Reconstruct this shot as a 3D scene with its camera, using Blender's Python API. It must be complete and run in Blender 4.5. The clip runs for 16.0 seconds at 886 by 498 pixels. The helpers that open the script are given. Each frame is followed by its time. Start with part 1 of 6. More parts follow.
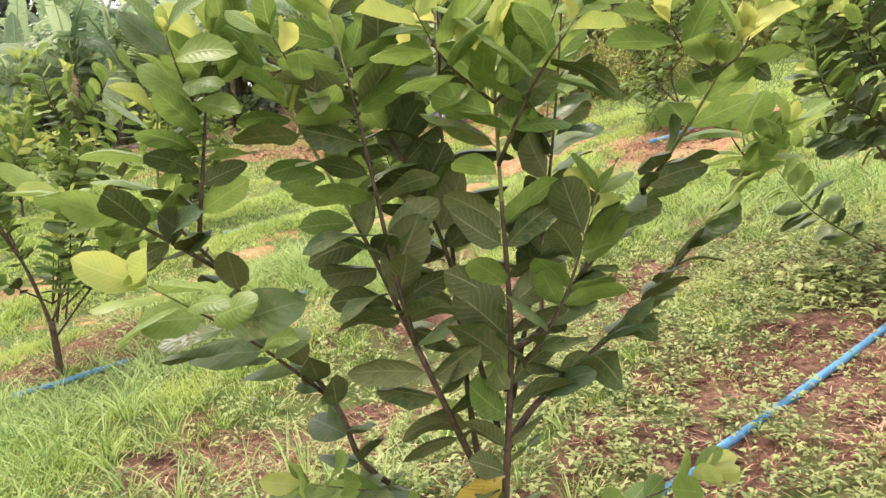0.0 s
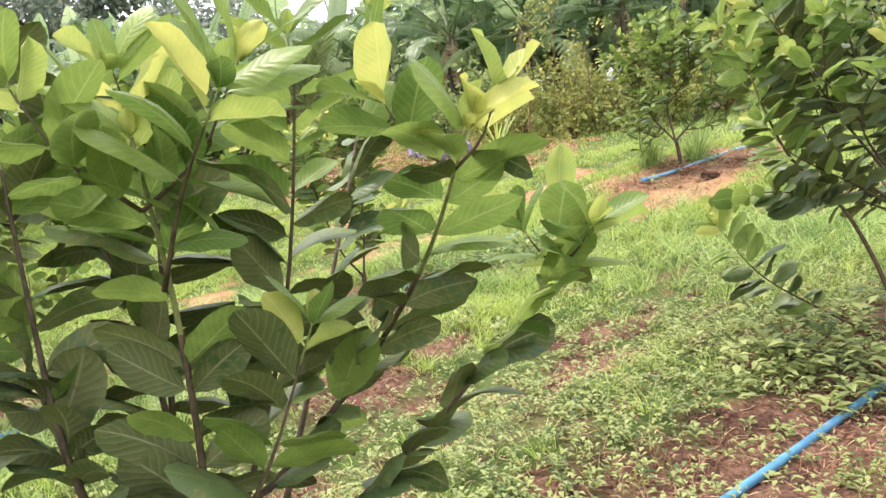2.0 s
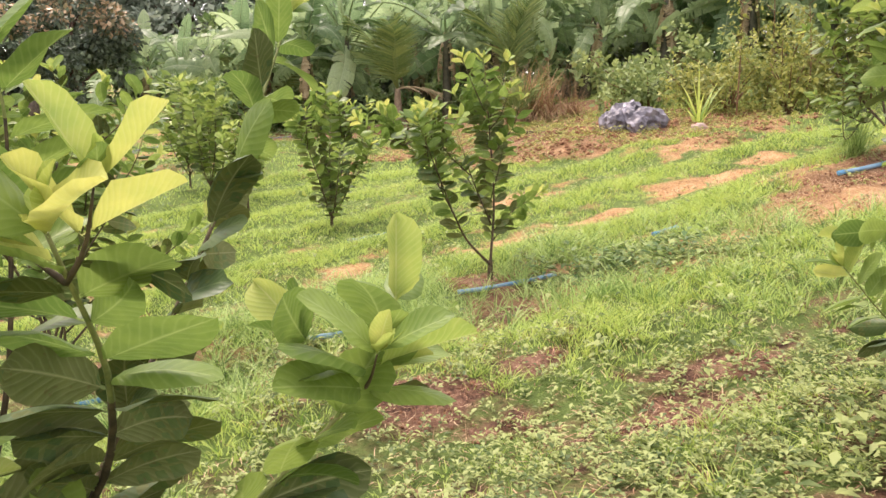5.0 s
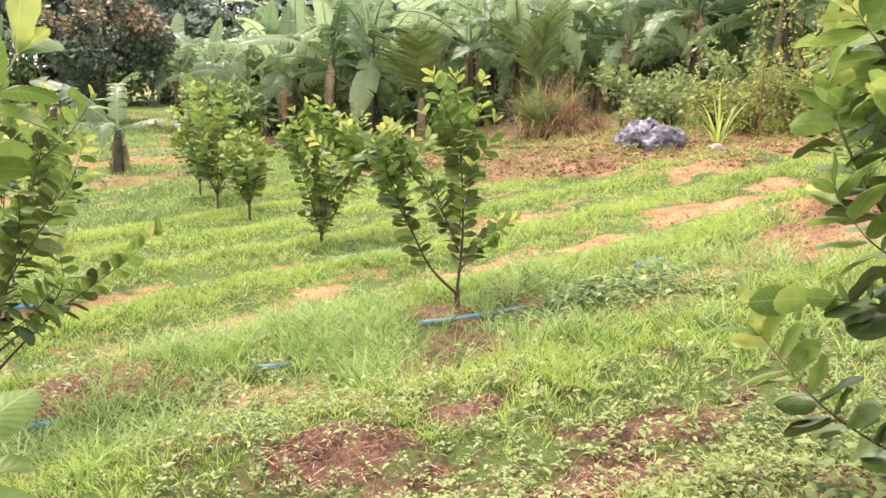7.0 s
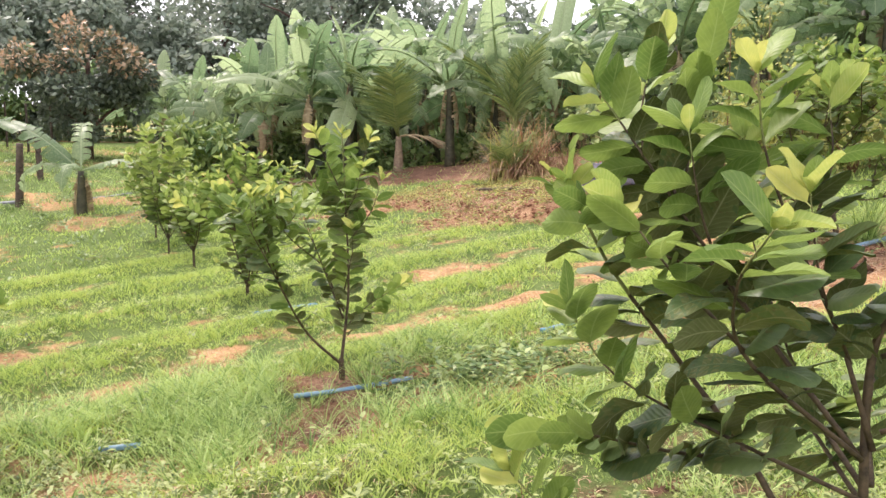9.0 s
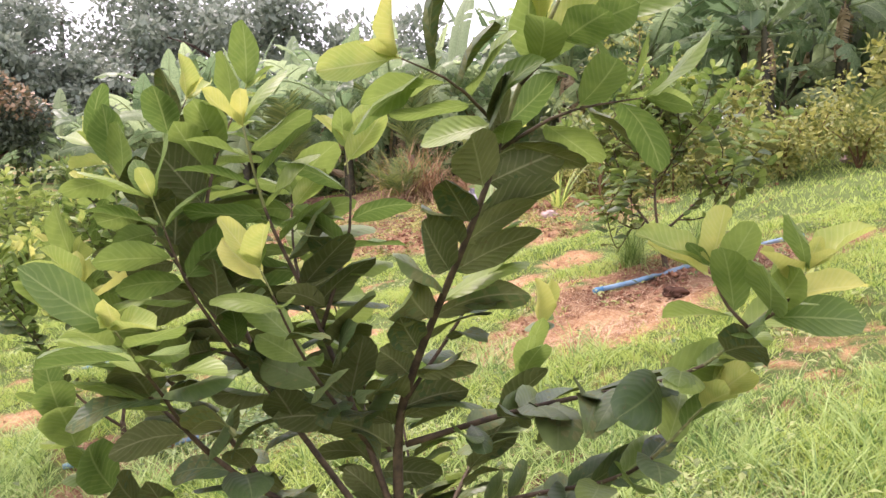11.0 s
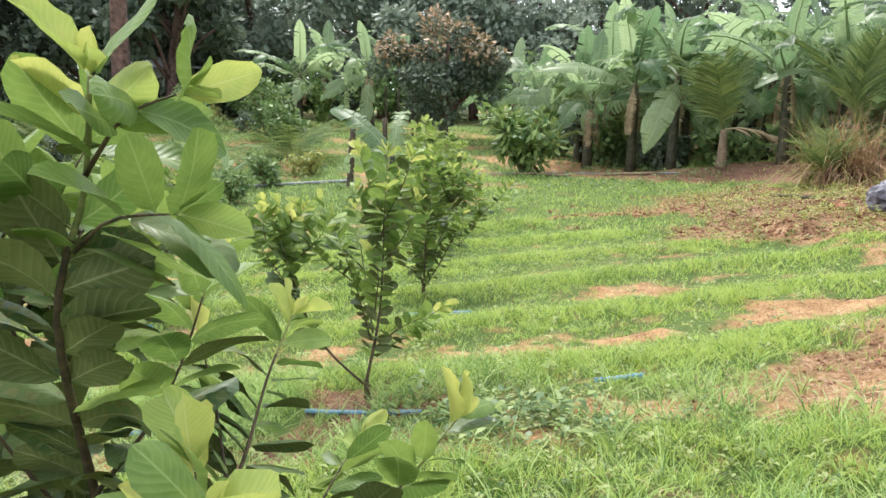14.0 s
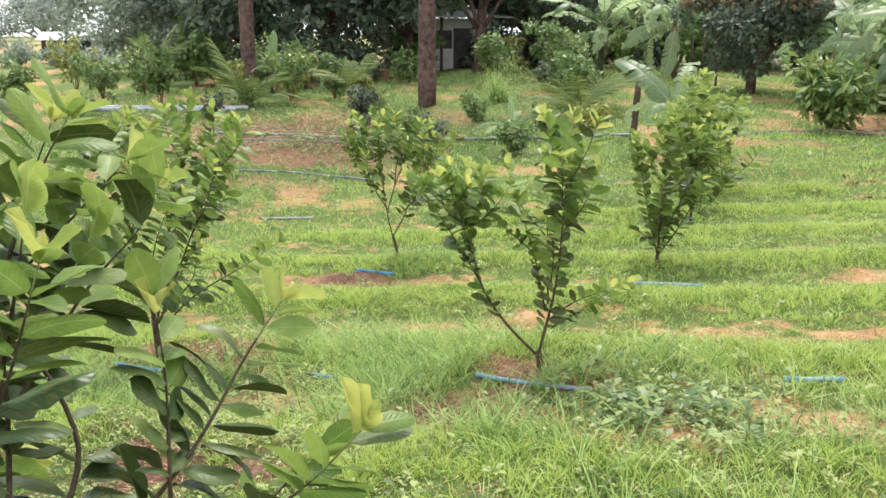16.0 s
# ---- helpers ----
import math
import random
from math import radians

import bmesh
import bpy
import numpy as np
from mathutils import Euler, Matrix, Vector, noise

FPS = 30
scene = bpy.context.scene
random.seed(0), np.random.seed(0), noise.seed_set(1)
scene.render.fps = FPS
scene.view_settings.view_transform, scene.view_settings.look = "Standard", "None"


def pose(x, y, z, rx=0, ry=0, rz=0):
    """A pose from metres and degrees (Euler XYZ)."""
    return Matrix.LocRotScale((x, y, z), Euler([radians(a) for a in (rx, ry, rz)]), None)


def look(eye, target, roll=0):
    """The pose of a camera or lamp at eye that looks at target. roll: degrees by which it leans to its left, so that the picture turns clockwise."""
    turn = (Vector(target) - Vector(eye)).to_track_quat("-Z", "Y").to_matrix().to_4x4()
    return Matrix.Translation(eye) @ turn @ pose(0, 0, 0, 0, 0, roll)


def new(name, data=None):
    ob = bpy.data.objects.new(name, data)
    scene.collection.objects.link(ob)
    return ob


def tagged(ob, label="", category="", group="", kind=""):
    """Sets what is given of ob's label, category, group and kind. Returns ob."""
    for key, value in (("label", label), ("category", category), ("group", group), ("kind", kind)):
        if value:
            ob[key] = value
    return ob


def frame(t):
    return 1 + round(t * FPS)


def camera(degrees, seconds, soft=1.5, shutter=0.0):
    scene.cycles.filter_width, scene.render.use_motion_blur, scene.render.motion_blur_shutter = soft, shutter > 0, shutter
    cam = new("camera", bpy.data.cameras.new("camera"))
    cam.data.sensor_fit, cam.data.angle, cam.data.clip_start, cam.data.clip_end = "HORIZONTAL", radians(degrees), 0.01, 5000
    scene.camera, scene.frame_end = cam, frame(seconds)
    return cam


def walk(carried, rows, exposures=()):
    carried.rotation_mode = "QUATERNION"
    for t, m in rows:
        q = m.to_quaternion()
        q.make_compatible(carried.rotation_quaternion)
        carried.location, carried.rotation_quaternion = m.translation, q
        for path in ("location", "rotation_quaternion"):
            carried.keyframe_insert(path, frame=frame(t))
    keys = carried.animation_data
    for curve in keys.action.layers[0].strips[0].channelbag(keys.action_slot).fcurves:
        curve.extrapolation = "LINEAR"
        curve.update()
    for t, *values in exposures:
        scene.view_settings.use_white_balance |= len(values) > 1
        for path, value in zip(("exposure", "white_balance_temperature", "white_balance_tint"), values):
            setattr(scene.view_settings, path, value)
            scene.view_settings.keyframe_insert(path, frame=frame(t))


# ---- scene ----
cam = camera(53.8, 16.0)

PATH = [
    (0, (0.190, -0.764, 1.489), (-0.168, 1.168, 1.120), -2.47),
    (0.5, (0.303, -0.643, 1.511), (-0.032, 1.295, 1.145), -3.00),
    (1, (0.468, -0.522, 1.540), (0.059, 1.404, 1.189), -2.94),
    (1.5, (0.602, -0.398, 1.556), (0.144, 1.519, 1.216), -3.31),
    (2, (0.711, -0.171, 1.579), (0.265, 1.754, 1.267), -2.54),
    (2.5, (0.752, -0.041, 1.610), (0.279, 1.876, 1.294), -2.31),
    (3, (0.848, 0.103, 1.621), (0.358, 2.012, 1.283), -2.78),
    (3.5, (1.003, 0.213, 1.679), (0.411, 2.095, 1.348), -2.22),
    (4, (1.084, 0.295, 1.688), (0.323, 2.111, 1.336), -1.64),
    (6.5, (1.365, 0.980, 1.752), (0.402, 2.687, 1.352), -0.22),
    (7, (1.476, 1.077, 1.781), (0.486, 2.773, 1.404), 0.45),
    (7.5, (1.560, 1.220, 1.768), (0.538, 2.898, 1.395), 0.03),
    (8, (1.658, 1.447, 1.829), (0.606, 3.115, 1.497), 0.59),
    (10.5, (2.510, 2.364, 1.978), (1.597, 4.121, 1.699), -1.39),
    (11, (2.669, 2.563, 1.998), (1.768, 4.330, 1.743), -2.00),
    (11.5, (2.880, 2.737, 2.048), (1.820, 4.410, 1.768), -1.44),
    (12, (3.003, 2.919, 2.066), (1.750, 4.449, 1.765), -1.29),
    (12.5, (3.083, 3.198, 2.105), (1.739, 4.650, 1.809), -1.02),
    (13, (3.121, 3.366, 2.139), (1.730, 4.772, 1.842), -1.50),
    (13.5, (3.244, 3.547, 2.168), (1.757, 4.848, 1.854), 0.11),
    (14, (3.343, 3.719, 2.200), (1.691, 4.787, 1.840), 0.82),
    (14.5, (3.377, 3.950, 2.188), (1.629, 4.832, 1.779), 0.37),
    (15, (3.331, 4.168, 2.238), (1.513, 4.874, 1.798), 0.40),
    (15.5, (3.428, 4.311, 2.295), (1.571, 4.884, 1.821), 0.03),
    (16, (3.539, 4.532, 2.306), (1.641, 4.943, 1.826), -0.08),
]
# seconds, stops, kelvin, tint
LIGHT = [(0, 0.60, 6550, 25), (1, 0.66, 6400, 23), (2, 0.67, 6250, 22), (2.5, 0.67, 6350, 23), (3, 0.60, 6500, 25), (3.5, 0.49, 6700, 24), (4, 0.45, 6800, 25), (7, 0.72, 6550, 24), (8, 0.59, 6500, 24), (10.5, 0.53, 6150, 35), (11, 0.53, 6300, 37), (12.5, 0.42, 6250, 26), (13.5, 0.34, 6100, 16),
         (14, 0.40, 5950, 13), (14.5, 0.60, 5850, 13), (15, 0.82, 5750, 15), (15.5, 0.72, 5850, 14), (16, 0.40, 6150, 14)]
walk(cam, [(t, look(e, g, r)) for t, e, g, r in PATH], LIGHT)

# ------------------------------------------------------------------ light
world = bpy.data.worlds.new("world")
scene.world = world
world.use_nodes = True
wn, wl = world.node_tree.nodes, world.node_tree.links
sky = wn.new("ShaderNodeTexSky")
sky.sky_type = "NISHITA"
sky.sun_disc = False
sky.sun_elevation = radians(56)
sky.sun_rotation = radians(290)
sky.air_density, sky.dust_density, sky.ozone_density = 1.0, 6.0, 0.6
soft_sky = wn.new("ShaderNodeMix")
soft_sky.data_type = "RGBA"
soft_sky.inputs["Factor"].default_value = 0.72
soft_sky.inputs["B"].default_value = (11.0, 11.2, 11.3, 1)
wl.new(sky.outputs["Color"], soft_sky.inputs["A"])
wl.new(soft_sky.outputs["Result"], wn["Background"].inputs["Color"])
wn["Background"].inputs["Strength"].default_value = 0.16

sun_data = bpy.data.lights.new("sun", "SUN")
sun_data.energy, sun_data.angle, sun_data.color = 3.0, radians(16), (1.0, 0.93, 0.80)
sun = new("sun", sun_data)
sun.matrix_world = look((0, 0, 30), (0 + 30 * math.sin(radians(70)) * 0.66, -30 * math.cos(radians(70)) * 0.66, 0))

# ------------------------------------------------------------------ materials


def material(name, rough=0.6, spec=0.4):
    m = bpy.data.materials.new(name)
    m.use_nodes = True
    n, l = m.node_tree.nodes, m.node_tree.links
    b = n["Principled BSDF"]
    b.inputs["Roughness"].default_value = rough
    b.inputs["Specular IOR Level"].default_value = spec
    return m, n, l, b


def ramp(n, stops):
    r = n.new("ShaderNodeValToRGB")
    e = r.color_ramp.elements
    while len(e) < len(stops):
        e.new(0.5)
    for el, (p, c) in zip(e, stops):
        el.position, el.color = p, (*c, 1)
    return r


def noise_tex(n, l, scale, detail=4, coord="Object", rough=0.6):
    c = n.new("ShaderNodeTexCoord")
    t = n.new("ShaderNodeTexNoise")
    t.inputs["Scale"].default_value, t.inputs["Detail"].default_value = scale, detail
    t.inputs["Roughness"].default_value = rough
    l.new(c.outputs[coord], t.inputs["Vector"])
    return t


def bump(n, l, b, height, strength, dist=0.01):
    k = n.new("ShaderNodeBump")
    k.inputs["Strength"].default_value, k.inputs["Distance"].default_value = strength, dist
    l.new(height, k.inputs["Height"])
    l.new(k.outputs["Normal"], b.inputs["Normal"])


def plain(name, c0, c1, scale, rough=0.7, spec=0.3, relief=0.4, dist=0.01, coord="Object"):
    m, n, l, b = material(name, rough, spec)
    t = noise_tex(n, l, scale, 5, coord)
    t2 = noise_tex(n, l, scale * 0.13, 3, coord)
    mx = n.new("ShaderNodeMath")
    mx.operation = "MULTIPLY_ADD"
    mx.inputs[1].default_value, mx.inputs[2].default_value = 0.6, -0.3
    l.new(t2.outputs["Fac"], mx.inputs[0])
    ad = n.new("ShaderNodeMath")
    l.new(t.outputs["Fac"], ad.inputs[0])
    l.new(mx.outputs[0], ad.inputs[1])
    r = ramp(n, [(0.3, c0), (0.7, c1)])
    l.new(ad.outputs[0], r.inputs["Fac"])
    l.new(r.outputs["Color"], b.inputs["Base Color"])
    bump(n, l, b, t.outputs["Fac"], relief, dist)
    return m


def add_translucent(m, n, l, b, colour, share):
    tr = n.new("ShaderNodeBsdfTranslucent")
    mix = n.new("ShaderNodeMixShader")
    mix.inputs["Fac"].default_value = share
    l.new(colour, tr.inputs["Color"])
    l.new(b.outputs["BSDF"], mix.inputs[1])
    l.new(tr.outputs["BSDF"], mix.inputs[2])
    l.new(mix.outputs["Shader"], n["Material Output"].inputs["Surface"])


def leaf_material(name, dark, light, rib, through_share, rough=0.42, veins=11.0, relief=0.22, island=False, stained=0.0, vein_tone=0.4, gloss=0.3, side_veins=0.35):
    """Leaf with a pale midrib and slanting side veins; the blade runs along x, its half widths along y."""
    m, n, l, b = material(name, rough, gloss)
    uv = n.new("ShaderNodeUVMap")
    sep = n.new("ShaderNodeSeparateXYZ")
    l.new(uv.outputs["UV"], sep.inputs[0])

    def op(kind, a, c, clamp=False):
        q = n.new("ShaderNodeMath")
        q.operation, q.use_clamp = kind, clamp
        for i, v in enumerate((a, c)):
            if isinstance(v, (int, float)):
                q.inputs[i].default_value = v
            elif v is not None:
                l.new(v, q.inputs[i])
        return q.outputs[0]

    side = op("ABSOLUTE", op("SUBTRACT", sep.outputs["Y"], 0.5), None)
    slant = op("SUBTRACT", sep.outputs["X"], op("MULTIPLY", side, 0.55))
    warp = noise_tex(n, l, 14.0, 2)
    wave = op("SINE", op("ADD", op("MULTIPLY", slant, veins * 6.2832), op("MULTIPLY", warp.outputs["Fac"], 5.0)), None)
    vein_node = op("MULTIPLY", op("POWER", op("ADD", op("MULTIPLY", wave, 0.5), 0.5), 7.0), side_veins)
    mid = op("SUBTRACT", 1.0, op("MULTIPLY", side, 28.0), True)
    lines = op("MAXIMUM", vein_node, mid)
    info = n.new("ShaderNodeNewGeometry") if island else n.new("ShaderNodeObjectInfo")
    rand = info.outputs["Random Per Island"] if island else info.outputs["Random"]
    grain = noise_tex(n, l, 26.0, 4)
    tone = op("ADD", op("MULTIPLY", rand, 0.75), op("MULTIPLY", op("SUBTRACT", grain.outputs["Fac"], 0.5), 0.9))
    r = ramp(n, [(0.05, dark), (0.85, light)])
    l.new(tone, r.inputs["Fac"])
    mx = n.new("ShaderNodeMix")
    mx.data_type = "RGBA"
    l.new(op("MULTIPLY", lines, vein_tone), mx.inputs["Factor"])
    l.new(r.outputs["Color"], mx.inputs["A"])
    mx.inputs["B"].default_value = (*rib, 1)
    colour = mx.outputs["Result"]
    if stained:
        spots = noise_tex(n, l, 60.0, 2)
        sp = ramp(n, [(0.66, (0, 0, 0)), (0.72, (1, 1, 1))])
        l.new(spots.outputs["Fac"], sp.inputs["Fac"])
        m2 = n.new("ShaderNodeMix")
        m2.data_type = "RGBA"
        l.new(op("MULTIPLY", sp.outputs["Color"], stained), m2.inputs["Factor"])
        l.new(colour, m2.inputs["A"])
        m2.inputs["B"].default_value = (0.16, 0.11, 0.05, 1)
        colour = m2.outputs["Result"]
    l.new(colour, b.inputs["Base Color"])
    bump(n, l, b, op("SUBTRACT", op("MULTIPLY", wave, -0.5), op("MULTIPLY", mid, 1.2)), relief, 0.004)
    add_translucent(m, n, l, b, colour, through_share)
    return m


leaf_old = leaf_material("guava_leaf_dark", (0.068, 0.120, 0.038), (0.185, 0.252, 0.078), (0.28, 0.33, 0.14), 0.30, 0.40, veins=9.0, stained=0.5, gloss=0.42, relief=0.14, vein_tone=0.5, side_veins=0.16)
leaf_under = leaf_material("guava_leaf_underside", (0.126, 0.156, 0.053), (0.250, 0.272, 0.102), (0.46, 0.47, 0.25), 0.30, 0.62, veins=9.0, stained=0.4, gloss=0.2, relief=0.24, vein_tone=0.62, side_veins=0.26)
leaf_mid = leaf_material("guava_leaf_green", (0.115, 0.195, 0.040), (0.270, 0.365, 0.080), (0.40, 0.48, 0.18), 0.38, 0.42, veins=9.0, relief=0.16, vein_tone=0.55, side_veins=0.28)
leaf_new = leaf_material("guava_leaf_young", (0.300, 0.400, 0.090), (0.610, 0.600, 0.165), (0.64, 0.64, 0.30), 0.42, 0.48, veins=12.0, relief=0.16, vein_tone=0.5)
leaf_sick = leaf_material("guava_leaf_yellowed", (0.46, 0.36, 0.06), (0.60, 0.42, 0.07), (0.60, 0.48, 0.16), 0.30, 0.5, stained=0.8)
leaf_far_old = leaf_material("guava_leaf_dark_far", (0.070, 0.105, 0.036), (0.200, 0.250, 0.080), (0.24, 0.27, 0.13), 0.28, 0.40, island=True)
leaf_far_mid = leaf_material("guava_leaf_green_far", (0.130, 0.205, 0.045), (0.320, 0.400, 0.090), (0.34, 0.42, 0.16), 0.36, 0.44, island=True)
leaf_far_new = leaf_material("guava_leaf_young_far", (0.260, 0.360, 0.085), (0.480, 0.540, 0.150), (0.60, 0.62, 0.26), 0.40, 0.48, island=True)
banana_leaf = leaf_material("banana_leaf", (0.120, 0.205, 0.090), (0.450, 0.560, 0.290), (0.56, 0.64, 0.38), 0.58, 0.38, veins=26.0, relief=0.22, vein_tone=0.5, gloss=0.4, side_veins=0.25)
palm_leaf = leaf_material("palm_leaf", (0.100, 0.165, 0.050), (0.290, 0.340, 0.105), (0.25, 0.30, 0.10), 0.25, 0.4, veins=3.0, relief=0.1, island=True)
palm_dry = leaf_material("palm_leaf_dry", (0.30, 0.22, 0.12), (0.50, 0.40, 0.25), (0.45, 0.36, 0.2), 0.2, 0.6, veins=3.0, relief=0.1, island=True)


def foliage(name, dark, light, share=0.3, rough=0.5, patch=0.6, clump=0.0):
    """Many small leaves in one mesh: tone by leaf and by broad patches."""
    m, n, l, b = material(name, rough, 0.35)
    g = n.new("ShaderNodeNewGeometry")
    t = noise_tex(n, l, 1.3, 3)
    mx = n.new("ShaderNodeMath")
    mx.operation = "MULTIPLY_ADD"
    mx.inputs[1].default_value, mx.inputs[2].default_value = patch * 1.6, -patch * 0.8
    l.new(t.outputs["Fac"], mx.inputs[0])
    ad = n.new("ShaderNodeMath")
    l.new(g.outputs["Random Per Island"], ad.inputs[0])
    l.new(mx.outputs[0], ad.inputs[1])
    fine = noise_tex(n, l, 7.0, 3)
    ac = n.new("ShaderNodeMath")
    ac.operation = "MULTIPLY_ADD"
    ac.inputs[1].default_value = clump
    l.new(fine.outputs["Fac"], ac.inputs[0])
    l.new(ad.outputs[0], ac.inputs[2])
    r = ramp(n, [(0.1 + 0.5 * clump, dark), (min(1.0, 0.9 + 0.5 * clump), light)])
    l.new(ac.outputs[0], r.inputs["Fac"])
    l.new(r.outputs["Color"], b.inputs["Base Color"])
    add_translucent(m, n, l, b, r.outputs["Color"], share)
    return m


tree_dark = foliage("tree_leaves_dark", (0.075, 0.105, 0.072), (0.185, 0.230, 0.145))
# the next two mix distance haze into a paler, greyer leaf colour
tree_hazed = foliage("tree_leaves_far_haze", (0.190, 0.245, 0.180), (0.340, 0.390, 0.290), 0.35)
tree_haze = foliage("tree_leaves_farthest_haze", (0.300, 0.350, 0.290), (0.460, 0.500, 0.420), 0.35)
tree_light = foliage("tree_leaves_light", (0.150, 0.215, 0.070), (0.350, 0.420, 0.150), 0.35)
tree_mid = foliage("tree_leaves_green", (0.100, 0.170, 0.055), (0.240, 0.330, 0.110))
mango_red = foliage("mango_flush", (0.150, 0.145, 0.070), (0.580, 0.390, 0.240), 0.25, 0.5, 1.0)
mango_green = foliage("mango_leaves", (0.090, 0.170, 0.050), (0.280, 0.360, 0.100), 0.3, 0.42)
yellow_bush = foliage("bush_leaves_yellow_green", (0.160, 0.200, 0.050), (0.420, 0.420, 0.110), 0.35)
grass_green = foliage("grass_blades", (0.130, 0.235, 0.048), (0.470, 0.590, 0.155), 0.42, 0.5, 0.7, 1.2)
grass_deep = foliage("tall_grass_blades", (0.140, 0.250, 0.060), (0.430, 0.560, 0.180), 0.38, 0.5, 0.5, 1.0)
grass_yellow = foliage("grass_blades_yellow_green", (0.210, 0.330, 0.052), (0.540, 0.620, 0.150), 0.45, 0.5, 0.6, 0.9)
weed_green = foliage("weed_leaves", (0.100, 0.155, 0.050), (0.360, 0.420, 0.150), 0.35, 0.55, 0.6, 1.0)
straw_mat = foliage("dry_straw", (0.210, 0.110, 0.060), (0.620, 0.450, 0.270), 0.05, 0.8, 0.5)
litter_mat = foliage("brown_litter", (0.105, 0.045, 0.028), (0.430, 0.240, 0.140), 0.05, 0.8, 0.5)
dry_grass = foliage("dry_grass", (0.230, 0.115, 0.065), (0.480, 0.330, 0.170), 0.2, 0.7, 0.4)

bark_young = plain("guava_bark", (0.036, 0.027, 0.015), (0.120, 0.085, 0.045), 45, 0.7, 0.3, 0.6, 0.004)
twig_green = plain("guava_twig", (0.110, 0.140, 0.040), (0.230, 0.230, 0.080), 60, 0.6, 0.3, 0.3, 0.002)
twig_red = plain("guava_twig_brown", (0.110, 0.060, 0.030), (0.230, 0.130, 0.060), 60, 0.6, 0.3, 0.3, 0.002)
bark_rough = plain("tree_bark", (0.050, 0.033, 0.028), (0.200, 0.125, 0.098), 6, 0.9, 0.2, 1.0, 0.06)
bark_pale = plain("palm_bark", (0.160, 0.115, 0.075), (0.330, 0.250, 0.160), 14, 0.85, 0.2, 0.8, 0.02)
banana_stem = plain("banana_stem", (0.020, 0.022, 0.012), (0.095, 0.088, 0.046), 9, 0.6, 0.35, 0.5, 0.02)
pipe_blue = plain("blue_pipe", (0.035, 0.165, 0.310), (0.110, 0.310, 0.450), 9, 0.45, 0.45, 0.15, 0.002)
pipe_pale = plain("weathered_pipe", (0.110, 0.240, 0.340), (0.270, 0.390, 0.460), 9, 0.55, 0.4, 0.15, 0.002)
pipe_grey = plain("grey_hose", (0.130, 0.130, 0.140), (0.360, 0.370, 0.400), 9, 0.55, 0.4, 0.15, 0.002)
pipe_white = plain("pale_grey_pipe", (0.330, 0.340, 0.360), (0.560, 0.570, 0.580), 9, 0.5, 0.4, 0.15, 0.002)
sheet_grey = plain("grey_plastic_sheet", (0.040, 0.037, 0.046), (0.260, 0.245, 0.280), 6, 0.45, 0.5, 0.5, 0.012)
stone_pink = plain("pale_stone", (0.330, 0.230, 0.190), (0.520, 0.420, 0.370), 12, 0.85, 0.2, 0.8, 0.02)
clod_mat = plain("soil_clod", (0.130, 0.055, 0.030), (0.360, 0.190, 0.110), 15, 0.95, 0.1, 1.0, 0.02)
# near-black colour that gives a lump the darkness of a hole
hole_dark = plain("dark_hole_lump", (0.030, 0.018, 0.012), (0.110, 0.060, 0.038), 18, 0.95, 0.1, 1.0, 0.02)
post_wood = plain("weathered_post", (0.045, 0.036, 0.028), (0.150, 0.115, 0.085), 16, 0.9, 0.2, 0.9, 0.02)
wall_paint = plain("wall_paint", (0.48, 0.47, 0.43), (0.66, 0.65, 0.61), 2.5, 0.85, 0.2, 0.3)
roof_metal = plain("roof_metal", (0.33, 0.34, 0.36), (0.56, 0.57, 0.58), 1.2, 0.5, 0.5, 0.4)
orange_mat = plain("orange_plastic", (0.62, 0.20, 0.04), (0.75, 0.28, 0.06), 6, 0.45, 0.4, 0.1)
# shade inside the shed's openings, put into one dark colour
opening_shade = plain("painted_opening_shade", (0.050, 0.045, 0.045), (0.110, 0.100, 0.095), 3, 0.8, 0.2, 0.3)


